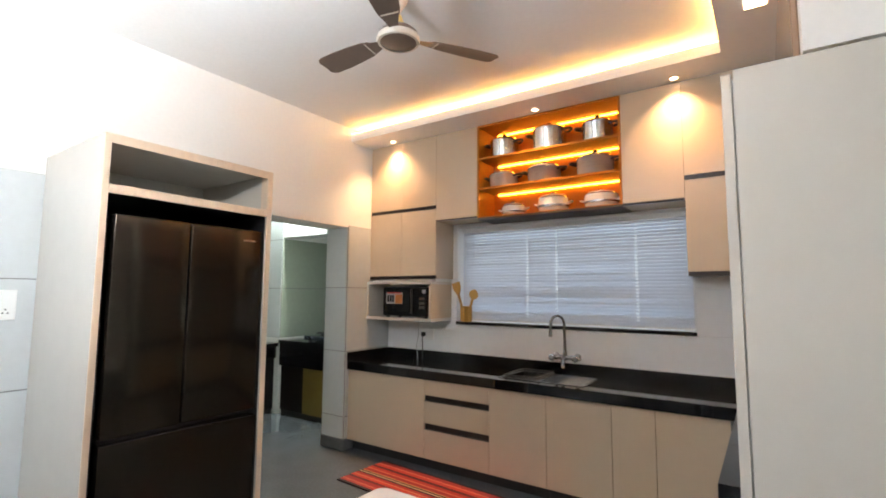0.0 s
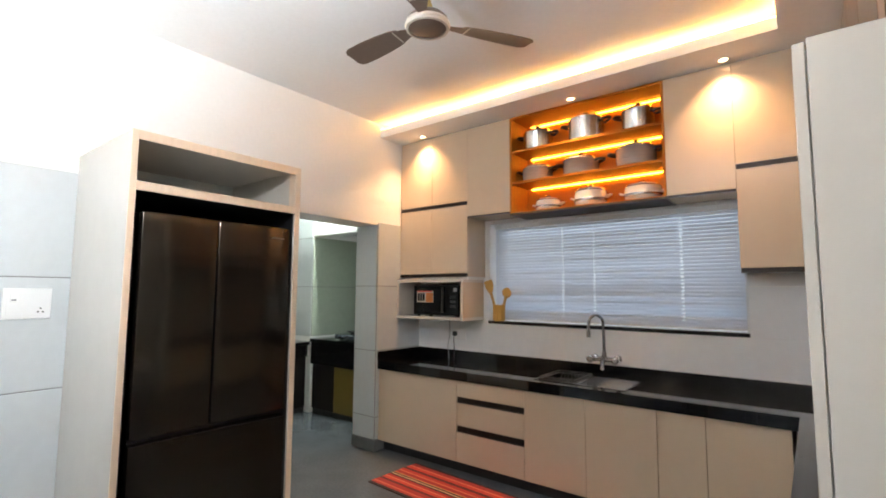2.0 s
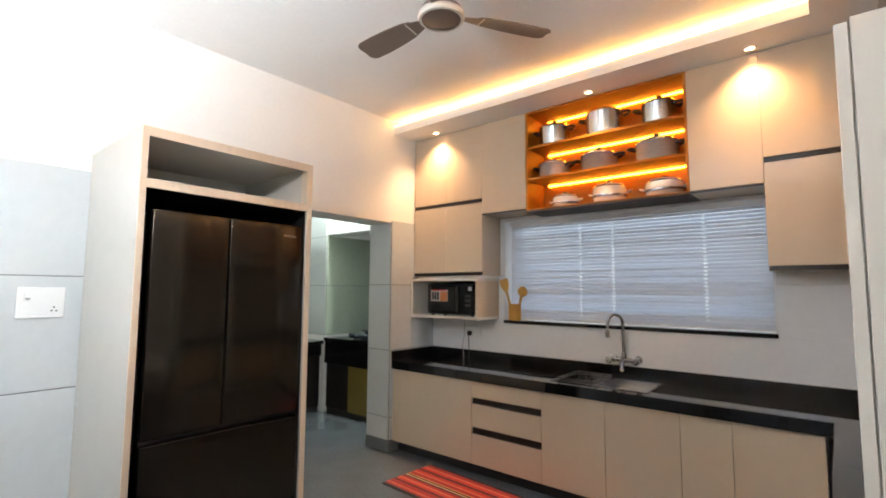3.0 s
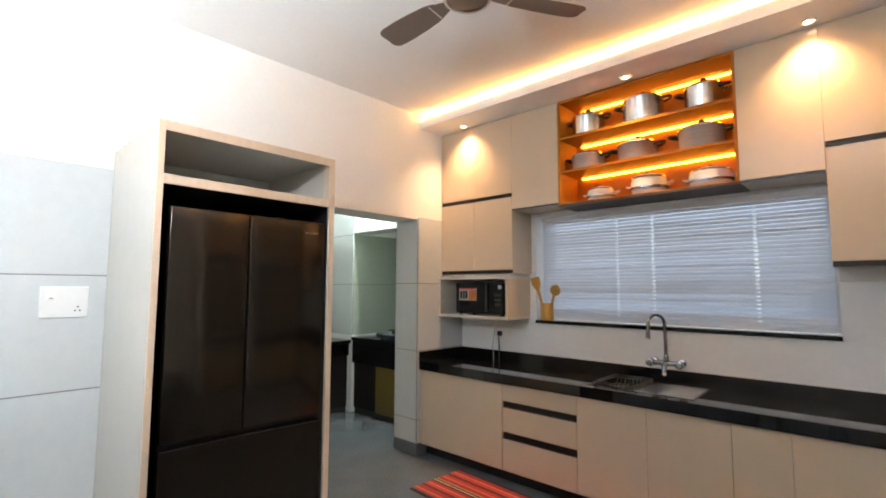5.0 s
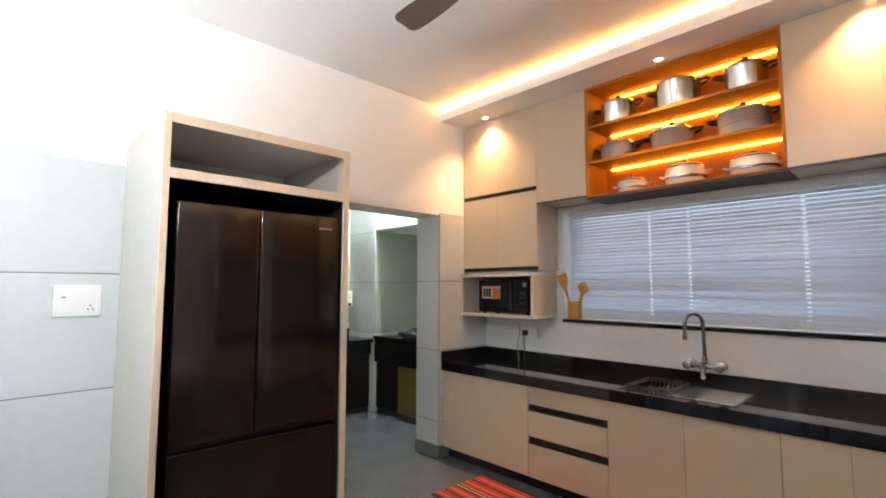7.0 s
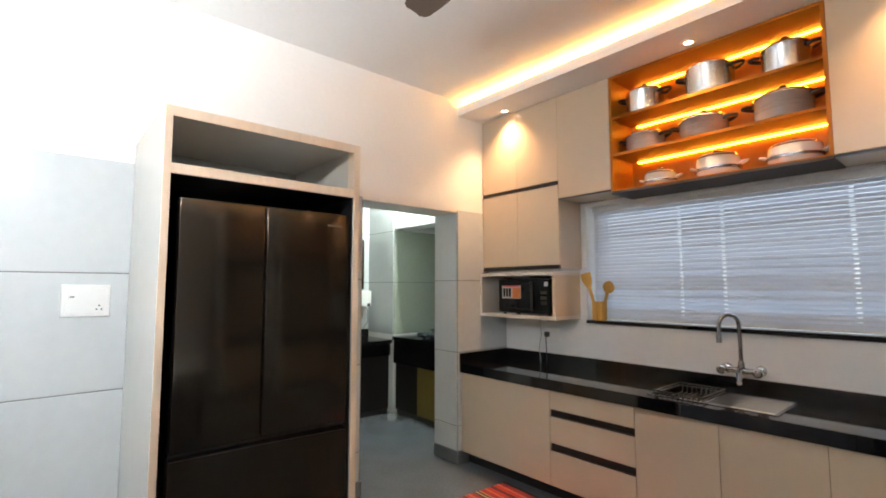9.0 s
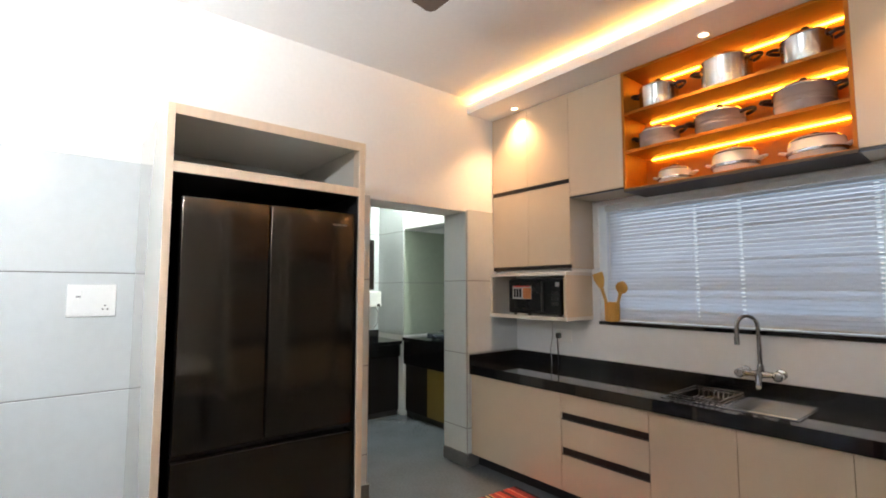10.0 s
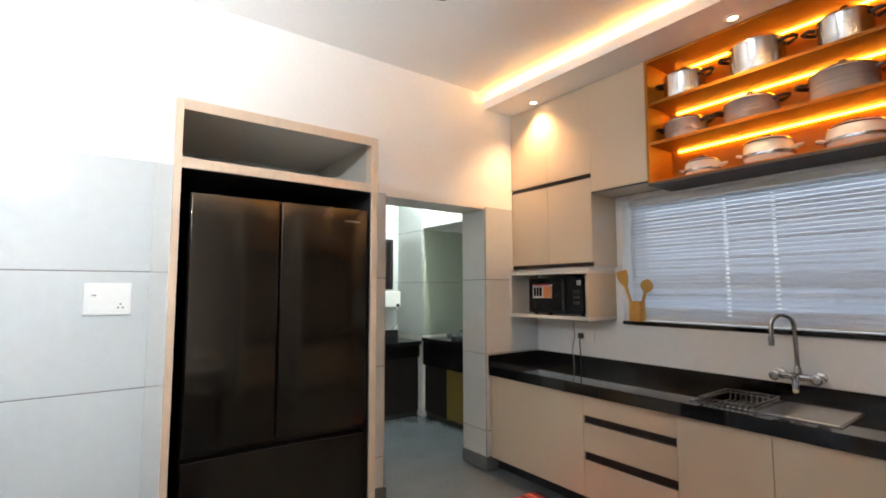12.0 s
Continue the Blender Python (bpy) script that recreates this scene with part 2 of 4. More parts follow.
wall_w = solid("wall_west", boxes((-WT, 0, SY - 0.2, DY0, 0, CZ + 0.1), (-WT, 0, DY1, 0.2, 0, CZ + 0.1), (-WT, 0, DY0, DY1, DZ, CZ + 0.1)), PLASTER,
    "white wall, tiled below and painted above, with a doorway", "wall", "structure")
WX0, WX1, WZ0, WZ1 = 0.862, 2.885, 1.165, 2.08
wall_n = solid("wall_north", boxes((0, WX0, 0, 0.22, 0, CZ + 0.1), (WX1, EX + 0.2, 0, 0.22, 0, CZ + 0.1), (WX0, WX1, 0, 0.22, 0, WZ0), (WX0, WX1, 0, 0.22, WZ1, CZ + 0.1)), PLASTER,
    "white tiled wall with a wide window", "wall", "structure")
solid("wall_east", boxes((EX, EX + 0.2, SY - 0.2, 0, 0, CZ + 0.1)), DIMWALL, "plain unseen wall, coloured dark taupe to cut bounced light", "wall", "structure")
solid("wall_south", boxes((0, EX, SY - 0.2, SY, 0, CZ + 0.1)), DIMWALL, "plain unseen wall, coloured dark taupe to cut bounced light", "wall", "structure")
solid("ceiling", boxes((0, EX, SY, 0, CZ, CZ + 0.1)), CEIL, "white painted ceiling", "ceiling", "structure")
# dropped border with a raised lip along the north and east sides
SX = 3.147
solid("ceiling_border", boxes((0.001, EX - 0.001, -0.60, -0.001, SOF, SOF + 0.03), (SX, EX - 0.001, SY + 0.001, -0.60, SOF, SOF + 0.03),
    (0.001, SX, -0.60, -0.585, SOF + 0.03, SOF + 0.075), (SX, SX + 0.015, SY + 0.001, -0.585, SOF + 0.03, SOF + 0.075)), CEIL, "white dropped ceiling border with a light cove", "ceiling", "structure")
cove = thing("cove_light", (1.5, -0.575, SOF + 0.03), "warm white strip light in the ceiling cove", "strip light")
part("light_strip", boxes((0.01, SX - 0.005, -0.585, -0.572, SOF + 0.06, SOF + 0.085)), COVE, cove)
part("light_strip", boxes((SX + 0.015, SX + 0.028, SY + 0.02, -0.59, SOF + 0.06, SOF + 0.085)), COVE, cove)

# utility room behind the doorway
solid("wall_utility_far", boxes((-2.35, -2.15, -3.2, 0.85, 0, 2.9)), PLASTER, "white tiled wall of the utility room", "wall", "structure")
solid("wall_utility_south", boxes((-2.15, -WT, -3.2, -3.0, 0, 2.9)), DIMWALL, "unseen wall of the utility room, coloured dark taupe to cut bounced light", "wall", "structure")
# niche made deeper and its lintel thicker to keep light off the back
solid("wall_utility_north", boxes((-2.15, -WT, 0.70, 0.85, 0, 2.9), (-2.15, -1.60, -0.15, 0.70, 0.0, 2.9), (-1.60, -WT, -0.15, 0.10, 2.12, 2.9), (-1.60, -WT, 0.10, 0.70, 2.30, 2.9)), PLASTER,
    "white wall with a deep cooking niche", "wall", "structure")
solid("ceiling_utility", boxes((-2.35, -WT, -3.2, 0.85, 2.9, 3.0)), CEIL, "white utility room ceiling", "ceiling", "structure")

# skirting
def skirting(name, rows):
    solid(name, boxes(*rows, bevel=0.002), SKIRT, "dark grey tile skirting", "skirting", "structure")


skirting("baseboard", [(0, 0.016, DY1, -0.482, 0, 0.10), (-WT, 0.016, DY1 - 0.016, DY1, 0, 0.10)])
skirting("baseboard", [(0, 0.016, -2.033, DY0, 0, 0.10), (-WT, 0.016, DY0, DY0 + 0.016, 0, 0.10)])
skirting("baseboard", [(0, 0.016, SY, -2.95, 0, 0.10)])

# glazed wall tiles, each a piece of its wall
TILES = {}


def tile(parent, size, at, m=TILE):
    key = (m.name, *(round(v, 4) for v in size))
    if key not in TILES:
        TILES[key] = mesh_from("tile", boxes((-size[0] / 2, size[0] / 2, -size[1] / 2, size[1] / 2, -size[2] / 2, size[2] / 2), bevel=0.0015), m)
    ob = new("tile", TILES[key])
    ob.parent, ob.location = parent, at
    return ob


ROWS = [(0.10, 0.30), (0.30, 0.90), (0.90, 1.50), (1.50, 2.10)]
J = 0.003                      # half a joint


def tiled(parent, axis, face, a0, a1, rows, cuts=(), out=1, thick=0.008, J=0.003, m=TILE):
    """Lays tile rows on a wall plane: axis 'x' or 'y' is the plane's normal; face its place; a0..a1 the stretch along it."""
    marks = [a0, *[c for c in cuts if a0 < c < a1], a1]
    f0, f1 = sorted((face, face + out * 0.004))
    bed = (f0, f1, a0 + 0.001, a1 - 0.001) if axis == 'x' else (a0 + 0.001, a1 - 0.001, f0, f1)
    part("grout_bed", boxes((*bed, rows[0][0] + 0.001, rows[-1][1] - 0.001)), GROUT, parent)
    for z0, z1 in rows:
        for b0, b1 in zip(marks, marks[1:]):
            w, h = b1 - b0 - 2 * J, z1 - z0 - 2 * J
            mid, zc, f = (b0 + b1) / 2, (z0 + z1) / 2, face + out * thick / 2
            tile(parent, (thick, w, h) if axis == 'x' else (w, thick, h), (f, mid, zc) if axis == 'x' else (mid, f, zc), m)


# ---- kitchen: cabinets along the north wall ----
FY, UY = -0.570, -0.307          # fronts of base and wall cabinets
G = 0.0014                       # half a door gap


def front(name, x0, x1, z0, z1, y, parent, m=None, t=0.019, label="", g=G, bevel=0.0015):
    return part(name, boxes((x0 + g, x1 - g, y, y + t, z0 + G, z1 - G), bevel=bevel), m or LAM, parent, label)


def base_unit(x0, x1, label, doors=1, drawers=False):
    u = thing("base_cabinet", ((x0 + x1) / 2, -0.28, 0), label, "cabinet", "base cabinets under the counter")
    part("body", boxes((x0 + 0.001, x1 - 0.001, FY + 0.020, -0.02, 0.09, 0.733)), CARC, u)
    part("plinth", boxes((x0 + 0.001, x1 - 0.001, FY + 0.07, FY + 0.09, 0.0, 0.09)), BLACKP, u, "black recessed plinth")
    if drawers:
        for z0, z1 in ((0.092, 0.327), (0.376, 0.557), (0.603, 0.732)):
            front("drawer_front", x0, x1, z0, z1, FY, u)
        for z0, z1 in ((0.327, 0.376), (0.557, 0.603)):
            part("finger_channel", boxes((x0 + 0.004, x1 - 0.004, FY + 0.012, FY + 0.0195, z0, z1), (x0 + 0.004, x1 - 0.004, FY + 0.001, FY + 0.012, z0, z0 + 0.004)), PROFILE, u, "dark brown metal finger channel")
    else:
        w = (x1 - x0) / doors
        for i in range(doors):
            front("door", x0 + i * w, x0 + (i + 1) * w, 0.092, 0.732, FY, u)
    return u


base_unit(0.004, 0.898, "glossy beige base cabinet with a plain door in the corner")
base_unit(0.898, 1.514, "glossy beige drawer unit with two dark finger channels", drawers=True)
base_unit(1.514, 1.974, "glossy beige base cabinet with a plain door beside the drawers")
base_unit(1.974, 2.428, "glossy beige base cabinet with a plain door under the sink")
base_unit(2.428, 2.696, "narrow glossy beige base cabinet with a plain door")
base_unit(2.696, 3.104, "glossy beige base cabinet with a plain door at the counter's turn")
r = thing("base_cabinet", (3.45, -1.2, 0), "glossy beige base cabinet run along the east wall", "cabinet", "base cabinets under the counter")
part("body", boxes((3.19, EX - 0.002, -1.885, -0.58, 0.09, 0.733)), CARC, r)
part("plinth", boxes((3.24, 3.26, -1.885, -0.58, 0, 0.09)), BLACKP, r)
for y0, y1 in ((-1.885, -1.235), (-1.235, -0.605)):
    part("door", boxes((3.171, 3.19, y0 + G, y1 - G, 0.093, 0.731), bevel=0.0015), LAM, r)

# granite counter in one L, with a cut-out for the sink
SKX0, SKX1, SKY0, SKY1 = 1.575, 2.215, -0.50, -0.115
CT0, CT1 = 0.735, 0.808
ctr = thing("countertop", (1.5, -0.3, CT0), "polished black granite counter with an upstand", "countertop")
bm = bmesh.new()
gx, gy = [0.002, SKX0, SKX1, 3.14, EX - 0.002], [-1.895, -0.594, SKY0, SKY1, -0.002]
gv = {}
for i in range(4):
    for j in range(4):
        if (i == 1 and j == 2) or (j == 0 and i < 3):
            continue
        bm.faces.new([gv.setdefault((p, q), bm.verts.new((gx[p], gy[q], CT0)) if (p, q) not in gv else None) for p, q in ((i, j), (i + 1, j), (i + 1, j + 1), (i, j + 1))])
up = bmesh.ops.extrude_face_region(bm, geom=bm.faces[:])
bmesh.ops.translate(bm, verts=[v for v in up["geom"] if isinstance(v, bmesh.types.BMVert)], vec=(0, 0, CT1 - CT0))
bmesh.ops.bevel(bm, geom=[ed for ed in bm.edges if len(ed.link_faces) == 2 and ed.calc_face_angle(0) > 1], offset=0.003, segments=2, affect='EDGES')
part("slab", bm, GRANITE, ctr)
part("upstand", boxes((0.022, EX - 0.004, -0.022, -0.009, CT1, 0.893), bevel=0.001), GRANITE, ctr)
part("upstand", boxes((0.009, 0.022, -0.598, -0.009, CT1, 0.893), bevel=0.001), GRANITE, ctr)

# sink with bowl and wire rack
sink = thing("kitchen_sink", (1.9, -0.3, CT1), "stainless steel sink bowl with drainer, set in black granite", "sink")


def bowl(x0, x1, y0, y1, z0, z1, t=0.004):
    bm = bmesh.new()
    for a in ((x0, x1, y0, y1, z0, z0 + t), (x0, x0 + t, y0, y1, z0 + t, z1), (x1 - t, x1, y0, y1, z0 + t, z1), (x0 + t, x1 - t, y0, y0 + t, z0 + t, z1), (x0 + t, x1 - t, y1 - t, y1, z0 + t, z1)):
        box(bm, *a)
    return bm


part("bowl", bowl(1.885, SKX1 - 0.003, SKY0 + 0.003, SKY1 - 0.003, 0.60, CT1 + 0.002), SINKS, sink)
part("drain_bowl", bowl(SKX0 + 0.003, 1.880, SKY0 + 0.003, SKY1 - 0.003, 0.70, CT1 + 0.002), GRANITE, sink, "dark drainer bowl")
rim = bmesh.new()
for a in ((SKX0 - 0.012, SKX1 + 0.012, SKY0 - 0.012, SKY0 + 0.004), (SKX0 - 0.012, SKX1 + 0.012, SKY1 - 0.004, SKY1 + 0.012), (SKX0 - 0.012, SKX0 + 0.004, SKY0 + 0.004, SKY1 - 0.004), (SKX1 - 0.004, SKX1 + 0.012, SKY0 + 0.004, SKY1 - 0.004), (1.876, 1.889, SKY0 + 0.004, SKY1 - 0.004)):
    box(rim, *a, CT1 + 0.001, CT1 + 0.004)
part("rim", rim, SINKS, sink)
part("drain", lathe(bmesh.new(), [(0, 0.606), (0.035, 0.606), (0.042, 0.6045)], (2.05, -0.31, 0)), CHROME, sink)
rack = thing("dish_rack", (1.73, -0.31, CT1), "black wire dish rack resting in the sink", "dish rack")
wires = bmesh.new()
for zz in (CT1 + 0.008, CT1 + 0.024):
    tube(wires, [(1.60, -0.485, zz), (1.865, -0.485, zz), (1.865, -0.13, zz), (1.60, -0.13, zz)], 0.004, 6, True)
part("frame", wires, BAKE, rack)
for i in range(9):
    x = 1.62 + i * 0.028
    part("wire", tube(bmesh.new(), [(x, -0.485, CT1 + 0.024), (x, -0.47, CT1 - 0.03), (x, -0.145, CT1 - 0.03), (x, -0.13, CT1 + 0.024)], 0.003, 6), CHROME if i in (4, 5, 6, 7) else BAKE, rack)

# wall mixer tap
tap = thing("wall_mixer_tap", (1.91, -0.05, 0.94), "chrome wall-mounted mixer tap with a swan-neck spout", "tap")
for x in (1.842, 2.024):
    part("flange", tube(bmesh.new(), [(x, -0.009, 0.943), (x, -0.018, 0.943), (x, -0.024, 0.943)], [0.031, 0.029, 0.018], 20), CHROME, tap, smooth=True)
    part("inlet", tube(bmesh.new(), [(x, -0.02, 0.943), (x, -0.062, 0.943)], 0.013, 14), CHROME, tap, smooth=True)
part("body", tube(bmesh.new(), [(1.818, -0.065, 0.943), (1.824, -0.065, 0.943), (1.885, -0.065, 0.943), (1.932, -0.065, 0.943), (1.98, -0.065, 0.943), (2.042, -0.065, 0.943)], [0.016, 0.019, 0.016, 0.023, 0.016, 0.017], 16), CHROME, tap, smooth=True)
for x in (1.836, 2.030):
    part("tap_knob", tube(bmesh.new(), [(x, -0.060, 0.943), (x, -0.075, 0.943), (x, -0.100, 0.940), (x, -0.106, 0.940)], [0.020, 0.026, 0.027, 0.020], 18), CHROME, tap, smooth=True)
part("lever", tube(bmesh.new(), [(1.932, -0.075, 0.943), (1.942, -0.12, 0.922), (1.960, -0.18, 0.885)], [0.020, 0.018, 0.014], 12), CHROME, tap, smooth=True)
part("collar", lathe(bmesh.new(), [(0.0, 0.96), (0.019, 0.96), (0.019, 0.985), (0.014, 1.0), (0.0, 1.0)], (1.938, -0.065, 0), 16), CHROME, tap, smooth=True)
pts = [Vector((1.938, -0.065, 0.99)), Vector((1.938, -0.066, 1.10)), Vector((1.936, -0.07, 1.205))]
d = Vector((-0.62, -0.785, 0)).normalized()
pts += arc(Vector((1.936, -0.07, 1.215)) + d * 0.062, 0.062, 180, 10, d, (0, 0, 1), 14)
pts += [pts[-1] + Vector((d.x * 0.004, d.y * 0.004, -0.09))]
part("spout", tube(bmesh.new(), pts, [0.012] * (len(pts) - 1) + [0.0115], 14), CHROME, tap, smooth=True)
tip = pts[-1]
part("aerator", tube(bmesh.new(), [tip + Vector((0, 0, 0.02)), tip + Vector((0, 0, -0.025))], 0.015, 14), CHROME, tap, smooth=True)


# wall cabinets
def wall_unit(x0, x1, z0, z1, label, splits, y=UY, depth=0.30, channels=(), side=LAM):
    """splits: rows of (x0, x1, z0, z1) for doors; channels: rows of z0, z1 for dark strips across."""
    u = thing("wall_cabinet", ((x0 + x1) / 2, -0.15, z0), label, "cabinet", "wall cabinets")
    part("body", boxes((x0 + 0.0005, x1 - 0.0005, y + 0.0195, -0.0095, z0 + 0.001, z1 - 0.001)), side, u)
    for a in splits:
        front("door", *a, y, u, g=0.0008, bevel=0.0008)
    for c0, c1 in channels:
        part("finger_channel", boxes((x0 + 0.003, x1 - 0.003, y + 0.006, y + 0.0193, c0, c1), (x0 + 0.003, x1 - 0.003, y - 0.002, y + 0.006, c0, c0 + 0.008)), PROFILE, u, "dark brown metal finger channel")
    return u


wall_unit(0.009, 0.818, 1.585, 2.927, "tall glossy beige wall cabinet with dark finger channels above the microwave",
    [(0.009, 0.41, 2.262, 2.927), (0.41, 0.818, 2.262, 2.927), (0.009, 0.41, 1.615, 2.232), (0.41, 0.818, 1.615, 2.232)], channels=((2.232, 2.262), (1.585, 1.615)))
wall_unit(0.818, 1.257, 2.113, 2.927, "glossy beige wall cabinet beside the open shelves", [(0.818, 1.257, 2.123, 2.927)], channels=((2.113, 2.123),))
wall_unit(2.476, 2.882, 2.093, 2.927, "glossy beige wall cabinet over the window", [(2.476, 2.882, 2.108, 2.927)], channels=((2.093, 2.108),))
wall_unit(2.882, 3.42, 1.578, 2.927, "tall glossy beige wall cabinet with dark finger channels by the window",
    [(2.882, 3.42, 2.262, 2.927), (2.882, 3.42, 1.608, 2.232)], channels=((2.232, 2.262), (1.578, 1.608)))
e = thing("wall_cabinet", (3.57, -1.1, 2.2), "glossy bronze wall cabinet high on the east wall", "cabinet", "wall cabinets")
part("body", boxes((3.441, EX - 0.002, -1.895, -0.01, 2.2, 2.927)), LAM, e)
for y0, y1 in ((-1.895, -1.36), (-1.36, -0.83), (-0.83, -0.31)):
    part("door", boxes((3.421, 3.440, y0 + G, y1 - G, 2.2, 2.925), bevel=0.003), BRONZE, e)

# microwave housing
BXR, BYF = 0.800, -0.345
hb = thing("microwave_shelf", (0.40, -0.17, 1.195), "beige open box shelf holding the microwave", "shelf")
part("top_panel", boxes((0.009, BXR, BYF, -0.0095, 1.536, 1.560), bevel=0.001), LAMW, hb)
part("bottom_panel", boxes((0.009, BXR, BYF, -0.0095, 1.195, 1.222), bevel=0.001), LAMW, hb)
part("side_panel", boxes((0.009, 0.03, BYF, -0.0095, 1.222, 1.536), bevel=0.001), LAMW, hb)
part("side_panel", boxes((BXR - 0.026, BXR, BYF, -0.0095, 1.222, 1.536), bevel=0.001), LAM, hb)
part("back_panel", boxes((0.03, BXR - 0.026, -0.02, -0.0098, 1.222, 1.536)), CARC, hb)
part("spacer", boxes((0.02, 0.80, -0.27, -0.0095, 1.560, 1.5855)), CARC, hb, "thin spacer under the cabinet")

mw = thing("microwave_oven", (0.42, -0.15, 1.222), "black microwave oven with a printed label in its window", "microwave")
part("body", boxes((0.17, 0.70, -0.262, -0.03, 1.234, 1.512), bevel=0.006, seg=2), MWBLACK, mw)
door = part("door", boxes((0.172, 0.545, -0.287, -0.262, 1.238, 1.508), bevel=0.004, seg=2), MWBLACK, mw)
part("window", boxes((0.20, 0.50, -0.2885, -0.287, 1.27, 1.48)), mat("dark_window", (0.008, 0.008, 0.009), 0.06, spec=0.25), door)
part("handle", boxes((0.520, 0.538, -0.305, -0.287, 1.26, 1.49), bevel=0.004), BAKE, door)
part("label", boxes((0.215, 0.415, -0.2898, -0.2885, 1.35, 1.458)), mat("label_paper", (0.38, 0.36, 0.36), 0.5), door, "pale printed label")
part("label_picture", boxes((0.328, 0.412, -0.2906, -0.2898, 1.353, 1.44)), RED, door)
for i, (z0, z1) in enumerate(((1.365, 1.435), (1.365, 1.435), (1.365, 1.435))):
    part("label_bar", boxes((0.228 + i * 0.03, 0.25 + i * 0.03, -0.2906, -0.2898, z0, z1)), MWBLACK, door)
part("label_bar", boxes((0.225, 0.40, -0.2906, -0.2898, 1.447, 1.458)), mat("red_ink", (0.45, 0.03, 0.03), 0.4), door)
panel = part("control_panel", boxes((0.548, 0.698, -0.287, -0.262, 1.238, 1.508), bevel=0.004, seg=2), MWBLACK, mw)
part("display", boxes((0.648, 0.685, -0.2885, -0.287, 1.450, 1.485)), GREYP, panel)
for zz in (1.40, 1.36, 1.32):
    part("button", boxes((0.612, 0.672, -0.2882, -0.287, zz - 0.012, zz + 0.012), bevel=0.0004), BAKE, panel)
for x in (0.20, 0.66):
    for y in (-0.24, -0.06):
        part("foot", lathe(bmesh.new(), [(0, 0), (0.014, 0), (0.014, 0.013), (0, 0.013)], (x, y, 1.222), 10), BAKE, mw)

mw.location += Vector((0.035, -0.036, 0))     # pushed up to the right-hand panel

# socket, plug and cords under the microwave
so = thing("wall_socket", (0.50, -0.01, 1.05), "white wall socket under the microwave shelf", "socket")
part("plate", boxes((0.455, 0.60, -0.018, -0.0085, 1.0, 1.10), bevel=0.003), WHITEP, so)
pl = thing("power_plug", (0.485, -0.03, 1.05), "black plug with a cord hanging to the counter", "plug")
part("plug", boxes((0.464, 0.506, -0.050, -0.0185, 1.028, 1.072), bevel=0.008, seg=2), CORD, pl)
part("cord", tube(bmesh.new(), [(0.485, -0.045, 1.035), (0.484, -0.05, 1.0), (0.482, -0.042, 0.95), (0.478, -0.034, 0.90), (0.476, -0.032, 0.80)], 0.0045, 8), CORD, pl)
part("cord", tube(bmesh.new(), [(0.402, -0.020, 1.196), (0.405, -0.022, 1.12), (0.412, -0.024, 1.05), (0.398, -0.026, 0.98), (0.388, -0.028, 0.93), (0.40, -0.03, 0.87), (0.405, -0.03, 0.795)], 0.0035, 8), GREYP, mw, "thin grey cord")

# ---- open shelves with lights ----
OX0, OX1, OZ0, OZ1 = 1.257, 2.476, 2.095, 2.927
osh = thing("open_shelf_unit", (1.87, -0.15, OZ0), "open wooden shelf unit lit from behind by amber strips", "shelf unit")
part("side_panel", boxes((OX0 + 0.001, OX0 + 0.019, UY, -0.0095, OZ0 + 0.02, OZ1), bevel=0.001), WOOD, osh)
part("side_panel", boxes((OX1 - 0.019, OX1 - 0.001, UY, -0.0095, OZ0 + 0.02, OZ1), bevel=0.001), WOOD, osh)
part("bottom_panel", boxes((OX0 + 0.001, OX1 - 0.001, UY + 0.004, -0.0095, OZ0 + 0.012, OZ0 + 0.02)), WOOD, osh)
# underside shade is put into this panel's dark colour
part("base_panel", boxes((OX0 + 0.001, OX1 - 0.001, UY, -0.0095, OZ0 - 0.006, OZ0 + 0.0118), bevel=0.001), UNDER, osh, "base panel, coloured dark for the shade on its underside")
part("top_panel", boxes((OX0 + 0.019, OX1 - 0.019, UY, -0.0095, OZ1 - 0.018, OZ1)), WOOD, osh)
part("back_panel", boxes((OX0 + 0.019, OX1 - 0.019, -0.02, -0.0095, OZ0 + 0.02, OZ1 - 0.018)), WOOD, osh)
SHZ = (2.352, 2.618)
for z in SHZ:
    part("shelf", boxes((OX0 + 0.0195, OX1 - 0.0195, UY + 0.004, -0.0205, z, z + 0.020), bevel=0.001), WOOD, osh)
for z in (2.352, 2.618, OZ1 - 0.018):
    part("light_strip", boxes((OX0 + 0.07, OX1 - 0.022, -0.034, -0.022, z - 0.012, z - 0.002)), SHELFLED, osh, "glowing amber strip light")


def ring_handle(bm, c, d, w, r=0.0105):
    """A looped side handle at c that points along d."""
    c, d = Vector(c), Vector(d)
    s = Vector((-d.y, d.x, 0))
    pts = [c - s * w * 0.5, c - s * w * 0.5 + d * 0.026, c - s * w * 0.25 + d * 0.052, c + d * 0.060, c + s * w * 0.25 + d * 0.052, c + s * w * 0.5 + d * 0.026, c + s * w * 0.5]
    for i, k in enumerate((0, 0.6, 1, 1.1, 1, 0.6, 0)):
        pts[i].z += 0.012 * k
    return tube(bm, pts, r, 8)


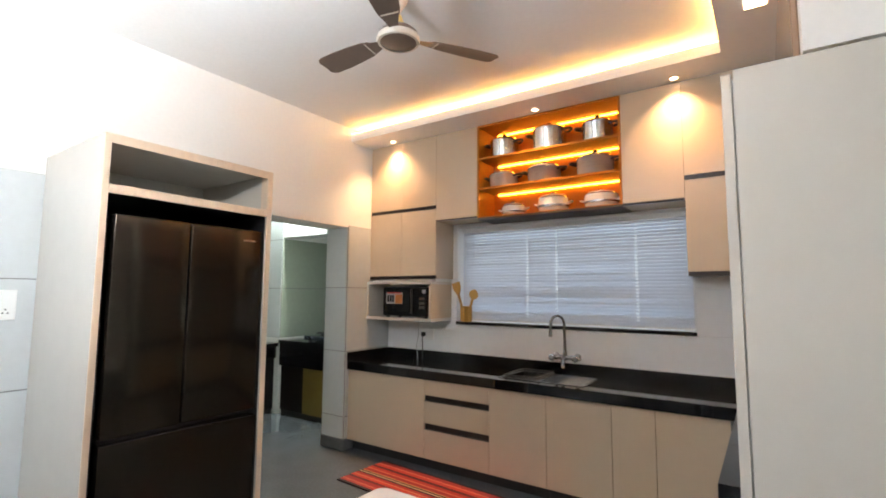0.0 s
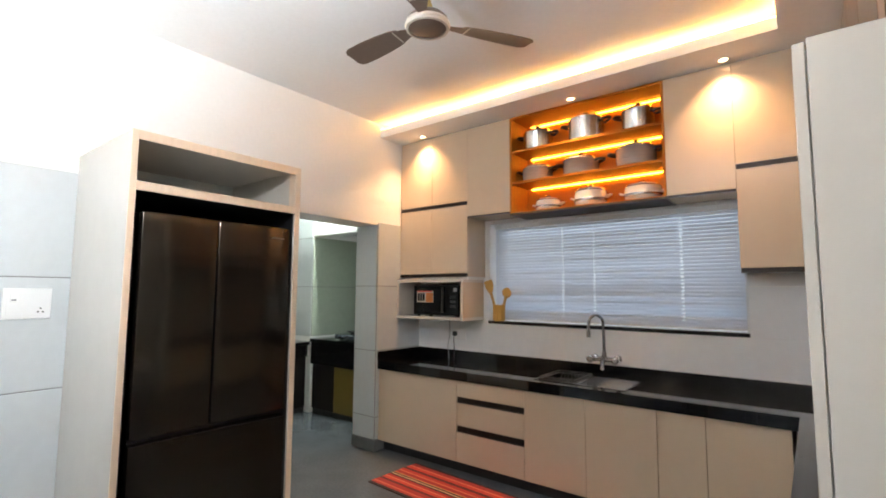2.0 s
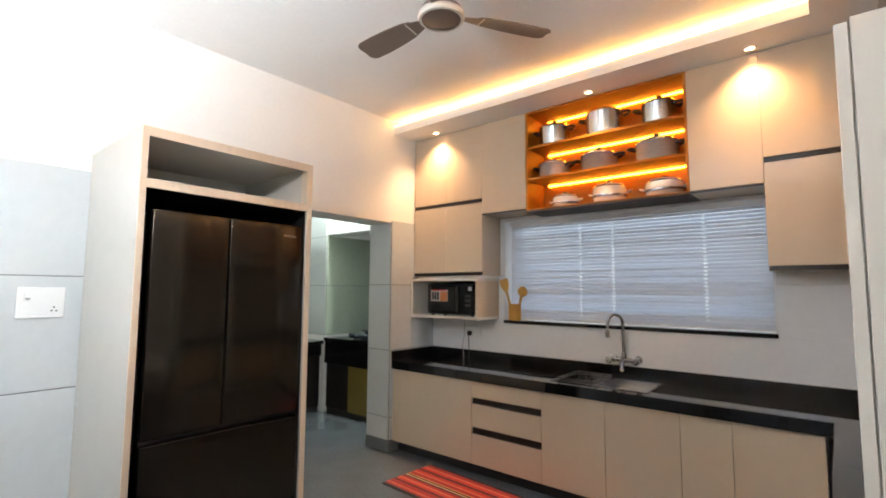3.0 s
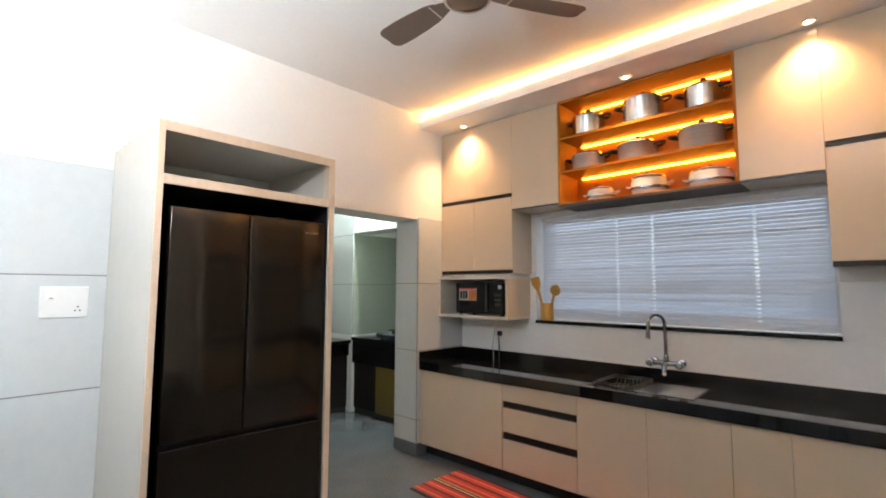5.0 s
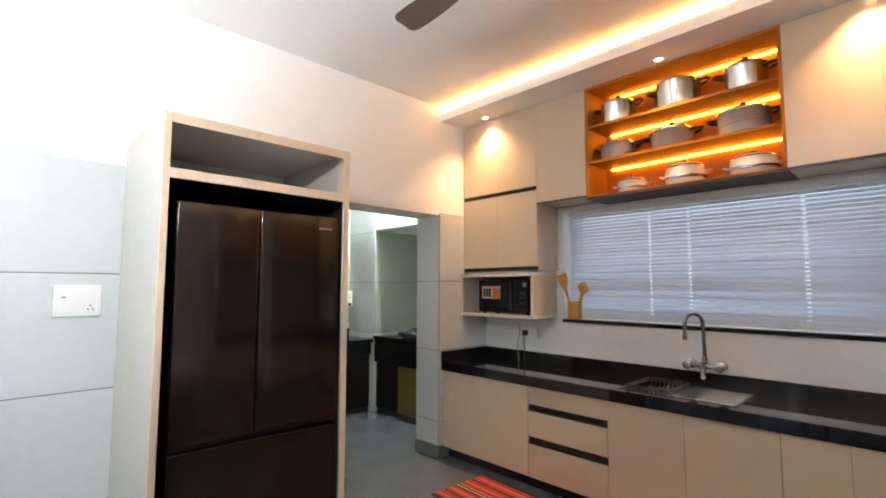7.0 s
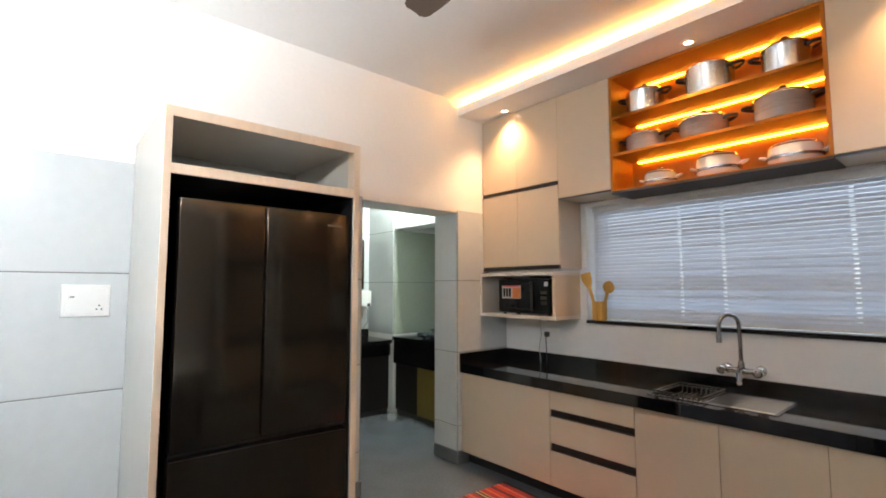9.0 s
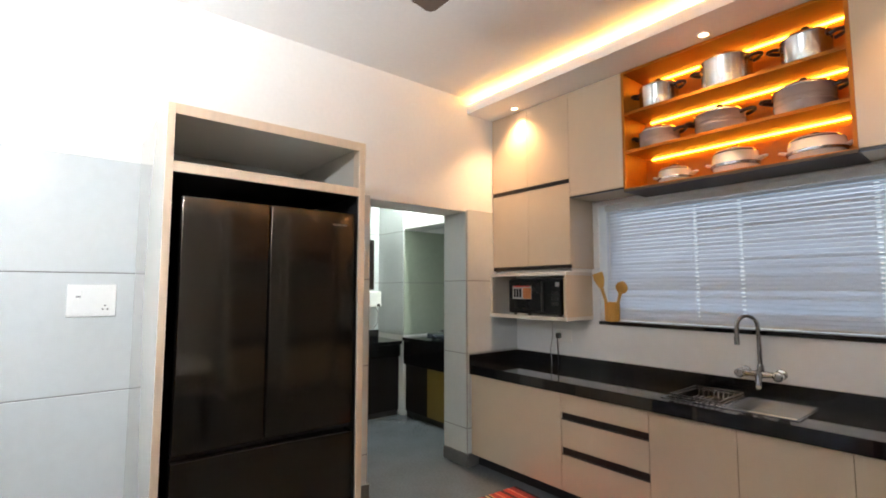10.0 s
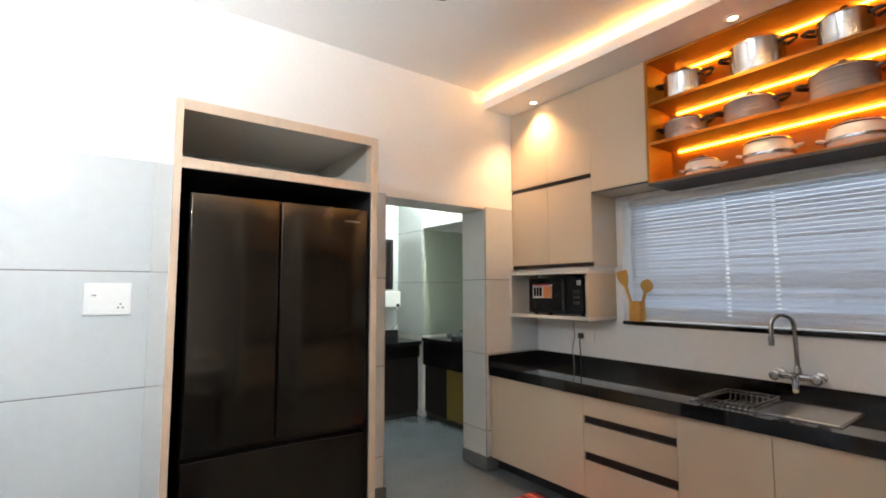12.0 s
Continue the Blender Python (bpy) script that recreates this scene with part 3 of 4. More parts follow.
def pot(name, label, at, rad, h, body, knob, lid_h=0.03, lid=None, group=""):
    p = thing(name, at, label, "pot", group)
    t = 0.003
    part("body", lathe(bmesh.new(), [(0, 0), (rad - 0.012, 0), (rad - 0.003, 0.006), (rad, 0.018), (rad, h - 0.006), (rad + 0.004, h), (rad - t, h), (rad - t, 0.02), (0, 0.006)], at, 36), body, p, smooth=True)
    if body is MAUVE:
        # two added ridges shape the highlight lines across the enamel
        for k in (0.42, 0.62):
            part("highlight_ridge", lathe(bmesh.new(), [(rad - 0.001, h * k - 0.004), (rad + 0.003, h * k - 0.002), (rad + 0.003, h * k + 0.002), (rad - 0.001, h * k + 0.004)], at, 36), body, p, smooth=True)
        part("lid_rim", lathe(bmesh.new(), [(rad - 0.002, h + 0.0002), (rad + 0.006, h + 0.001), (rad + 0.006, h + 0.005), (rad - 0.002, h + 0.006)], at, 36), STEEL, p, "steel lid rim", True)
    part("lid", lathe(bmesh.new(), [(rad + 0.003, h + 0.0005), (rad + 0.003, h + 0.004), (rad * 0.85, h + lid_h * 0.55), (rad * 0.5, h + lid_h * 0.9), (0, h + lid_h), (0, h + lid_h - 0.003), (rad * 0.8, h + 0.004)], at, 36), lid or body, p, smooth=True)
    kb = bmesh.new()
    if knob == "loop":
        tube(kb, arc((at[0], at[1], at[2] + h + lid_h - 0.002), 0.020, 0, 180, (1, 0, 0), (0, 0, 1), 8), 0.005, 8)
    else:
        lathe(kb, [(0, 0), (0.012, 0), (0.010, 0.012), (0.020, 0.020), (0.018, 0.028), (0, 0.030)], (at[0], at[1], at[2] + h + lid_h - 0.001), 14)
    part("knob", kb, BAKE, p, "black knob", True)
    for s in (1, -1):
        d = Vector((s * 0.995, -0.1, 0)).normalized()
        part("handle", ring_handle(bmesh.new(), Vector(at) + d * (rad - 0.001) + Vector((0, 0, h * 0.82)), d, 0.075), BAKE, p, "black looped handle", True)
    return p


Y0 = -0.162
top, mid, low = SHZ[1] + 0.0202, SHZ[0] + 0.0202, OZ0 + 0.0202
pot("saucepan", "small stainless steel pot with black handles on the top shelf", (1.452, Y0, top), 0.122, 0.150, STEEL, "knob", 0.040, group="steel pots")
pot("saucepan", "large stainless steel pot with black handles on the top shelf", (1.870, Y0, top), 0.137, 0.172, STEEL, "knob", 0.040, group="steel pots")
pot("saucepan", "stainless steel pot with black handles and a domed lid", (2.268, Y0, top), 0.116, 0.150, STEEL, "knob", 0.042, group="steel pots")
pot("casserole", "small mauve-grey enamel casserole with a loop lid handle", (1.445, Y0, mid), 0.124, 0.108, MAUVE, "loop", 0.044, group="enamel casseroles")
pot("casserole", "mauve-grey enamel casserole with a black knob", (1.822, Y0, mid), 0.136, 0.116, MAUVE, "knob", 0.046, group="enamel casseroles")
pot("casserole", "large mauve-grey enamel casserole with a black knob", (2.245, Y0, mid), 0.140, 0.134, MAUVE, "knob", 0.046, group="enamel casseroles")


def server(at, rad, h, label):
    p = thing("serving_casserole", at, label, "casserole", "ivory serving casseroles")
    part("body", lathe(bmesh.new(), [(0, 0), (rad * 0.80, 0), (rad * 0.88, 0.006), (rad * 0.97, h * 0.24), (0, h * 0.24)], at, 36), IVORY, p, smooth=True)
    part("band", lathe(bmesh.new(), [(rad * 0.96, h * 0.242), (rad * 1.04, h * 0.25), (rad * 1.045, h * 0.30), (rad * 1.04, h * 0.36), (rad * 0.96, h * 0.368)], at, 36), CHROME, p, "bright metal band", True)
    part("lid", lathe(bmesh.new(), [(rad * 0.99, h * 0.37), (rad * 0.98, h * 0.60), (rad * 0.92, h * 0.80), (rad * 0.84, h * 0.88), (rad * 0.5, h * 0.96), (0, h), (0, h * 0.37)], at, 36), IVORY, p, smooth=True)
    part("lid_rim", lathe(bmesh.new(), [(rad * 0.90, h * 0.822), (rad * 0.94, h * 0.79), (rad * 0.955, h * 0.76), (rad * 0.93, h * 0.77)], at, 36), CHROME, p, "thin metal rim", True)
    part("knob", lathe(bmesh.new(), [(0.022, 0), (0.024, 0.010), (0.018, 0.016), (0, 0.018)], (at[0], at[1], at[2] + h - 0.001), 14), CHROME, p, smooth=True)
    for s in (1, -1):
        part("handle", ring_handle(bmesh.new(), (at[0] + s * rad * 0.97, at[1], at[2] + h * 0.44), (s * 0.7, 0, 0), 0.06, 0.007), IVORY, p, smooth=True)


server((1.538, Y0, low), 0.102, 0.115, "small ivory insulated serving casserole with a metal band")
server((1.895, Y0, low), 0.124, 0.155, "ivory insulated serving casserole with a metal band and domed lid")
server((2.285, Y0, low), 0.130, 0.135, "wide ivory insulated serving casserole with a metal band")

# ---- window and blind ----
wd = thing("window_1", ((WX0 + WX1) / 2, 0.15, WZ0), "wide window behind a closed slatted blind", "window", kind="structure")
fr = []
for a in ((WX0, WX1, WZ0 + 0.03, WZ0 + 0.075), (WX0, WX1, WZ1 - 0.045, WZ1), (WX0, WX0 + 0.045, WZ0 + 0.075, WZ1 - 0.045), (WX1 - 0.045, WX1, WZ0 + 0.075, WZ1 - 0.045)):
    fr.append((a[0], a[1], 0.14, 0.19, a[2], a[3]))
part("window_frame", boxes(*fr), WHITEP, wd)
gl = part("pane", boxes((WX0 + 0.045, WX1 - 0.045, 0.16, 0.166, WZ0 + 0.075, WZ1 - 0.045)), PANE, wd)
gl.visible_shadow = False
part("window_sill", boxes((WX0 - 0.004, WX1 + 0.004, -0.024, 0.139, WZ0 - 0.002, WZ0 + 0.024), bevel=0.002), GRANITE, wd, "black granite sill")

bl = thing("venetian_blind", (1.87, 0.06, 2.03), "lowered white slatted blind across the window", "blind")
BX0, BX1 = 0.895, 2.868
part("head_rail", boxes((BX0, BX1, 0.035, 0.085, 2.035, 2.072), bevel=0.003), WHITEP, bl)
part("bottom_rail", boxes((BX0, BX1, 0.047, 0.073, 1.196, 1.212), bevel=0.003), WHITEP, bl)
# slots here stand in for the streaks of light on the slats
HOLES = (1.56, 1.83, 2.48)


def slat_mesh():
    """A shallow curved slat, slotted at HOLES to show bright streaks, tilted nearly shut."""
    bm = bmesh.new()
    prof = [(-0.0155, -0.0023), (-0.008, 0.0002), (-0.002, 0.0010), (0.002, 0.0010), (0.008, 0.0002), (0.0155, -0.0023)]
    ca, sa = math.cos(radians(60)), math.sin(radians(60))
    cuts = [BX0]
    for hx in HOLES:
        cuts += [hx - 0.011, hx + 0.011]
    cuts.append(BX1)
    grid = [[bm.verts.new((x - 1.87, ca * u - sa * w, sa * u + ca * w)) for u, w in prof] for x in cuts]
    for i, (a, b) in enumerate(zip(grid, grid[1:])):
        for k in range(5):
            if i % 2 == 1 and k == 2:
                continue
            bm.faces.new((a[k], b[k], b[k + 1], a[k + 1]))
    bmesh.ops.solidify(bm, geom=bm.faces[:], thickness=0.0006)
    return mesh_from("slat", bm, SLAT)


SM = slat_mesh()
NS = 31
for i in range(NS):
    s = new("slat", SM)
    s.parent = bl
    s.location = (random.uniform(-0.0015, 0.0015), 0, 1.226 - 2.03 + i * (2.022 - 1.226) / (NS - 1))
    s.rotation_euler = (0, radians(random.uniform(-0.01, 0.01)), 0)
for hx in HOLES:
    for dx in (-0.015, 0.015):
        part("ladder_cord", boxes((hx + dx - 0.0008, hx + dx + 0.0008, 0.0445, 0.046, 1.205, 2.04)), WHITEP, bl)
part("wand", tube(bmesh.new(), [(0.935, 0.032, 2.04), (0.937, 0.03, 1.75), (0.936, 0.03, 1.5)], 0.004, 8), WHITEP, bl)

# utensil holder on the sill
uh = thing("utensil_holder", (0.960, 0.0, WZ0 + 0.024), "honey-coloured wooden utensil holder on the window sill", "utensil holder")
zb = WZ0 + 0.0242
part("cup", lathe(bmesh.new(), [(0, 0), (0.044, 0), (0.046, 0.004), (0.047, 0.140), (0.042, 0.140), (0.041, 0.008), (0, 0.008)], (0.960, 0.0, zb), 12), SPOON, uh)
for i in range(8):
    a = 2 * math.pi * i / 8
    part("stave", boxes((0.960 + 0.046 * math.cos(a) - 0.011, 0.960 + 0.046 * math.cos(a) + 0.011, 0.046 * math.sin(a) - 0.004, 0.046 * math.sin(a) + 0.004, zb + 0.004, zb + 0.145), bevel=0.002), SPOON, uh)


def utensil(foot, head, w, label, flat):
    u = thing("wooden_spoon" if not flat else "wooden_spatula", foot, label, "utensil", "wooden utensils in the holder")
    f, h = Vector(foot), Vector(head)
    part("shaft", tube(bmesh.new(), [f, f.lerp(h, 0.6), f.lerp(h, 0.72)], [0.012, 0.012, 0.015], 8), SPOON, u, smooth=True)
    bm = bmesh.new()
    n = 9
    d = (h - f).normalized()
    s = Vector((d.z, 0, -d.x)).normalized()
    k = d.cross(s)
    rings = []
    for i in range(n):
        q = i / (n - 1)
        wide = w * (0.25 + 0.75 * math.sin(min(1, q * 1.25 + 0.1) * math.pi * 0.5)) if flat else w * max(0.18, math.sin(q * math.pi) ** 0.6)
        c = f.lerp(h, 0.68 + 0.32 * q)
        rings.append([bm.verts.new(c + s * wide * a + k * 0.006 * b) for a, b in ((-1, 0), (-0.5, 0.9), (0.5, 0.9), (1, 0), (0.5, -0.6), (-0.5, -0.6))])
    for a, b in zip(rings, rings[1:]):
        for j in range(6):
            bm.faces.new((a[j], a[(j + 1) % 6], b[(j + 1) % 6], b[j]))
    bm.faces.new(rings[0][::-1]), bm.faces.new(rings[-1])
    part("head", bm, SPOON, u, smooth=True)


utensil((0.952, 0.0, zb + 0.010), (0.862, -0.035, zb + 0.365), 0.046, "wooden spatula leaning in the holder", True)
utensil((0.970, 0.0, zb + 0.010), (1.062, -0.012, zb + 0.300), 0.050, "round wooden spoon leaning in the holder", False)

# ---- ceiling lights ----
for sx in SPOTS:
    sp = thing("recessed_spotlight", (sx, -0.385, SOF), "small round recessed spotlight, switched on", "ceiling light", "spotlights in the ceiling border")
    part("trim_ring", lathe(bmesh.new(), [(0.024, -0.001), (0.040, -0.001), (0.041, -0.005), (0.036, -0.008), (0.026, -0.007), (0.024, -0.001)], (sx, -0.385, SOF), 24), WHITEP, sp, smooth=True)
    part("lens", lathe(bmesh.new(), [(0, -0.003), (0.023, -0.003), (0.0235, -0.001), (0, -0.001)], (sx, -0.385, SOF), 20), SPOTLED, sp)
# the lights at -2.3 and -3.5 are unseen, added for more warm light
for py in (-1.10, -2.3, -3.5):
    sq = thing("square_ceiling_light", (3.33, py, SOF), "small square panel light, one of three, the southern two added unseen", "ceiling light", "square lights in the ceiling border")
    part("frame", boxes((3.275, 3.385, py - 0.055, py + 0.055, SOF - 0.008, SOF - 0.001), bevel=0.002), WHITEP, sq)
    part("diffuser", boxes((3.283, 3.377, py - 0.047, py + 0.047, SOF - 0.011, SOF - 0.008)), PANELLED, sq)
# unseen fill light, added to brighten the ceiling and the west wall
PX, PY0, PY1, LZ = 1.85, -4.70, -3.46, 2.30
bt = thing("added_fill_light", (PX, -4.2, CZ), "added cool white fill light, hung out of view under the ceiling", "pendant light")
part("housing", boxes((PX - 0.01, PX + 0.01, PY0, PY1, LZ + 0.018, LZ + 0.04), bevel=0.004), WHITEP, bt)
for y in (PY0 + 0.2, PY1 - 0.2):
    part("cable", tube(bmesh.new(), [(PX, y, LZ + 0.04), (PX, y, CZ - 0.001)], 0.002, 6), GREYP, bt)
part("diffuser", tube(bmesh.new(), [(PX, PY0 + 0.02, LZ), (PX, PY1 - 0.02, LZ)], 0.018, 12), BATTEN, bt, smooth=True)
part("uplight", boxes((PX - 0.008, PX + 0.008, PY0 + 0.03, PY1 - 0.03, LZ + 0.0405, LZ + 0.044)), UPLIGHT, bt)
ub = thing("led_batten", (-1.2, -0.17, 2.62), "tube light on the utility room wall over the niche", "tube light")
part("housing", boxes((-1.75, -0.65, -0.178, -0.151, 2.59, 2.65)), WHITEP, ub)
part("diffuser", tube(bmesh.new(), [(-1.73, -0.194, 2.62), (-0.67, -0.194, 2.62)], 0.015, 10), UTILLED, ub)

# ceiling fan at rest
FX, FYY, FZ = 1.73, -1.962, 2.80
fan = thing("ceiling_fan", (FX, FYY, CZ), "brown three-blade ceiling fan with an ivory rim", "ceiling fan")
o = (FX, FYY, FZ)
part("motor", lathe(bmesh.new(), [(0, -0.002), (0.085, -0.002), (0.098, 0.006), (0.100, 0.012), (0.0, 0.012)], o, 40), FANP, fan, smooth=True)
part("rim", lathe(bmesh.new(), [(0.098, -0.004), (0.112, -0.002), (0.118, 0.012), (0.112, 0.030), (0.100, 0.040), (0.100, 0.010)], o, 40), FANW, fan, "ivory rim", True)
part("motor_cap", lathe(bmesh.new(), [(0.112, 0.030), (0.105, 0.050), (0.085, 0.068), (0.05, 0.078), (0, 0.08), (0, 0.03)], o, 40), FANP, fan, smooth=True)
part("cup", lathe(bmesh.new(), [(0.034, 0.078), (0.030, 0.11), (0.016, 0.15), (0, 0.15), (0, 0.078)], o, 20), BRASS, fan, "brass-coloured cup", True)
part("down_rod", lathe(bmesh.new(), [(0.010, 0.14), (0.010, CZ - FZ - 0.05), (0, CZ - FZ - 0.05), (0, 0.14)], o, 14), FANW, fan, smooth=True)
part("canopy", lathe(bmesh.new(), [(0.014, CZ - FZ - 0.085), (0.045, CZ - FZ - 0.03), (0.055, CZ - FZ - 0.001), (0, CZ - FZ - 0.001), (0, CZ - FZ - 0.085)], o, 24), FANW, fan, smooth=True)


def blade(angle):
    a = radians(angle)
    u, v = Vector((math.cos(a), math.sin(a), 0)), Vector((-math.sin(a), math.cos(a), 0))
    tilt = math.tan(radians(11))
    bm = bmesh.new()
    st = [(0.19, 0.045), (0.24, 0.058), (0.34, 0.068), (0.46, 0.074), (0.56, 0.072), (0.585, 0.062), (0.60, 0.040)]
    rows = []
    for rr, w in st:
        rows.append([bm.verts.new(Vector(o) + u * rr + v * (w * k) + Vector((0, 0, 0.034 + w * k * tilt + h - 0.004 * k * k))) for k in (-1, -0.5, 0, 0.5, 1) for h in (0, 0.004)])
    for p, q in zip(rows, rows[1:]):
        for k in range(4):
            bm.faces.new((p[2 * k], q[2 * k], q[2 * k + 2], p[2 * k + 2]))
            bm.faces.new((p[2 * k + 1], p[2 * k + 3], q[2 * k + 3], q[2 * k + 1]))
        bm.faces.new((p[0], p[1], q[1], q[0])), bm.faces.new((p[8], q[8], q[9], p[9]))
    for p in (rows[0], rows[-1]):
        for k in range(4):
            bm.faces.new((p[2 * k], p[2 * k + 1], p[2 * k + 3], p[2 * k + 2]))
    part("blade", bm, FANP, fan, smooth=True)
    ib = bmesh.new()
    rows = []
    for rr, w, z in ((0.095, 0.022, 0.030), (0.13, 0.026, 0.030), (0.18, 0.040, 0.0315), (0.215, 0.046, 0.0325)):
        rows.append([ib.verts.new(Vector(o) + u * rr + v * (w * k) + Vector((0, 0, z + w * k * tilt + h - 0.004))) for k, h in ((-1, 0), (1, 0), (1, 0.003), (-1, 0.003))])
    for p, q in zip(rows, rows[1:]):
        for k in range(4):
            ib.faces.new((p[k], p[(k + 1) % 4], q[(k + 1) % 4], q[k]))
    ib.faces.new(rows[0]), ib.faces.new(rows[-1][::-1])
    part("blade_iron", ib, FANP, fan)
    part("blade_ring", boxes((0, 0.008, -0.046, 0.046, 0.0, 0.003)), FANW, fan).matrix_basis = Matrix.Translation(Vector(o) - ORIGIN[fan.name]) @ Matrix.Rotation(a, 4, 'Z') @ pose(0.212, 0, 0.0275, 11, 0, 0) @ Matrix.Translation(ORIGIN[fan.name])


for ang in (58, 178, 298):
    blade(ang)

# ---- fridge in its housing ----
hx, hy0, hy1, hz = 0.785, -2.948, -2.035, 2.197
fh = thing("fridge_housing", (0.38, -2.48, 0), "tall ivory laminate housing with an open top shelf around the fridge", "cabinet")
for y0, y1, m in ((hy0, hy0 + 0.022, LAMW), (hy1 - 0.022, hy1, LAMW)):
    part("side_panel", boxes((0.009, hx - 0.002, y0, y1, 0, hz), bevel=0.001), m, fh)
part("top_panel", boxes((0.009, hx - 0.002, hy0 + 0.0222, hy1 - 0.0222, hz - 0.022, hz - 0.0005)), LAMW, fh)
part("shelf", boxes((0.009, hx - 0.002, hy0 + 0.0222, hy1 - 0.0222, 1.922, 1.952)), LAMW, fh)
part("back_panel", boxes((0.009, 0.02, hy0 + 0.0222, hy1 - 0.0222, 1.952, hz - 0.0225)), CARC, fh)
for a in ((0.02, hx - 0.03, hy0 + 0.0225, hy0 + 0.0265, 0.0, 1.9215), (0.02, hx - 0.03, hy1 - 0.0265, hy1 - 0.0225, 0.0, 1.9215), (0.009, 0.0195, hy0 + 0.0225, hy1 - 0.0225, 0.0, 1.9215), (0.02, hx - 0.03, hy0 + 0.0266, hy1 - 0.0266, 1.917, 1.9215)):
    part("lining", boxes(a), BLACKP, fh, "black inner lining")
for rws in ((hy0, hy0 + 0.028, 0, hz), (hy1 - 0.034, hy1, 0, hz), (hy0 + 0.0282, hy1 - 0.0342, hz - 0.044, hz), (hy0 + 0.0282, hy1 - 0.0342, 1.913, 1.956)):
    part("edge_band", boxes((hx - 0.002, hx + 0.004, *rws), bevel=0.001), LAME, fh, "pale wood edge band")
part("inner_facing", boxes((hx - 0.062, hx - 0.0022, hy1 - 0.034, hy1 - 0.0222, 1.9525, hz - 0.0222)), LAME, fh, "pale wood facing inside the shelf")

F0, F1, FXF, FT = -2.878, -2.080, 0.768, 1.822
fg = thing("refrigerator", (0.4, -2.48, 0), "dark graphite french-door refrigerator with a freezer drawer below", "refrigerator")
part("body", boxes((0.06, FXF - 0.075, F0 + 0.004, F1 - 0.004, 0.03, FT - 0.012), bevel=0.004), FRIDGES, fg)
FM = -2.514
for y0, y1 in ((F0, FM - 0.004), (FM + 0.004, F1)):
    part("door", boxes((FXF - 0.068, FXF, y0, y1, 0.768, FT), bevel=0.007, seg=3), FRIDGE, fg, smooth=True)
part("badge", boxes((FXF + 0.0002, FXF + 0.0015, -2.205, -2.125, 1.752, 1.762)), STEEL, fg, "small silver badge")
part("gasket", boxes((FXF - 0.0745, FXF - 0.069, F0 + 0.01, F1 - 0.01, 0.06, FT - 0.01)), BLACKP, fg)
# freezer drawer with a bowed upper edge
bm = bmesh.new()
top_l, n = [], 16
for i in range(n + 1):
    q = i / n
    y = F0 + (F1 - F0) * q
    z = 0.742 - 0.014 * q + 0.004 * math.sin(q * math.pi)
    top_l.append([bm.verts.new((x, y, zz)) for x, zz in ((FXF - 0.068, 0.06), (FXF, 0.06), (FXF, z), (FXF - 0.02, z + 0.004), (FXF - 0.068, z + 0.004))])
for p, q in zip(top_l, top_l[1:]):
    for k in range(5):
        bm.faces.new((p[k], p[(k + 1) % 5], q[(k + 1) % 5], q[k]))
bm.faces.new(top_l[0]), bm.faces.new(top_l[-1][::-1])
part("drawer", bm, FRIDGE, fg)
part("drawer_recess", boxes((FXF - 0.067, FXF - 0.03, F0 + 0.002, F1 - 0.002, 0.748, 0.7675)), BLACKP, fg)
part("drawer_trim", tube(bmesh.new(), [(FXF + 0.0005, F0 + 0.004 + (F1 - F0 - 0.008) * i / 16, 0.742 - 0.014 * i / 16 + 0.004 * math.sin(i / 16 * math.pi)) for i in range(17)], 0.0013, 6), FRIDGES, fg, "thin dark trim")
for x in (0.12, 0.62):
    for y in (F0 + 0.07, F1 - 0.07):
        part("foot", lathe(bmesh.new(), [(0, 0), (0.02, 0), (0.02, 0.031), (0, 0.031)], (x, y, 0), 12), BAKE, fg)

# switch plate beside the fridge housing
sw = thing("switch_plate", (0.012, -3.123, 1.37), "white switch and socket plate on the tiled wall", "switch")
part("plate", boxes((0.0085, 0.019, -3.222, -3.024, 1.297, 1.456), bevel=0.004, seg=2), WHITEP, sw)
part("module", boxes((0.019, 0.0205, -3.205, -3.042, 1.315, 1.437), bevel=0.0007), WHITEP, sw)
part("rocker", boxes((0.0205, 0.025, -3.193, -3.163, 1.385, 1.425), bevel=0.002), WHITEP, sw)
part("indicator", boxes((0.025, 0.0256, -3.187, -3.168, 1.392, 1.400)), GREYP, sw)
for y, z in ((-3.068, 1.352), (-3.078, 1.334), (-3.058, 1.334)):
    part("pin_hole", tube(bmesh.new(), [(0.0204, y, z), (0.0212, y, z)], 0.0042, 10), BAKE, sw)

# ---- tall panel unit by the east wall ----
tu = thing("tall_cabinet", (3.46, -1.95, 0), "tall glossy ivory cabinet end with a narrow frame strip", "cabinet")
part("body", boxes((3.245, EX - 0.003, -1.985, -1.90, 0, 2.19)), CARC, tu)
part("frame_strip", boxes((3.213, 3.2445, -2.003, -1.90, 0, 2.207), bevel=0.002), LAMW, tu)
part("door", boxes((3.249, EX - 0.004, -2.006, -1.986, 0.05, 2.217), bevel=0.002), LAMW, tu)
solid("wall_pier", boxes((3.442, EX - 0.002, -2.0, -1.902, 2.23, SOF - 0.001)), PLASTER, "white painted pier under the ceiling border", "wall", "structure")

# ---- rug and table ----
rg = new("striped_rug", mesh_from("striped_rug", boxes((-0.75, 0.75, -0.265, 0.265, 0, 0.010), bevel=0.004, seg=2), RUG))
rg.matrix_world = pose(1.245, -0.915, 0.0005, 0, 0, -3.5)
tagged(rg, "flat-woven rug with red, orange and black stripes on the floor", "rug")

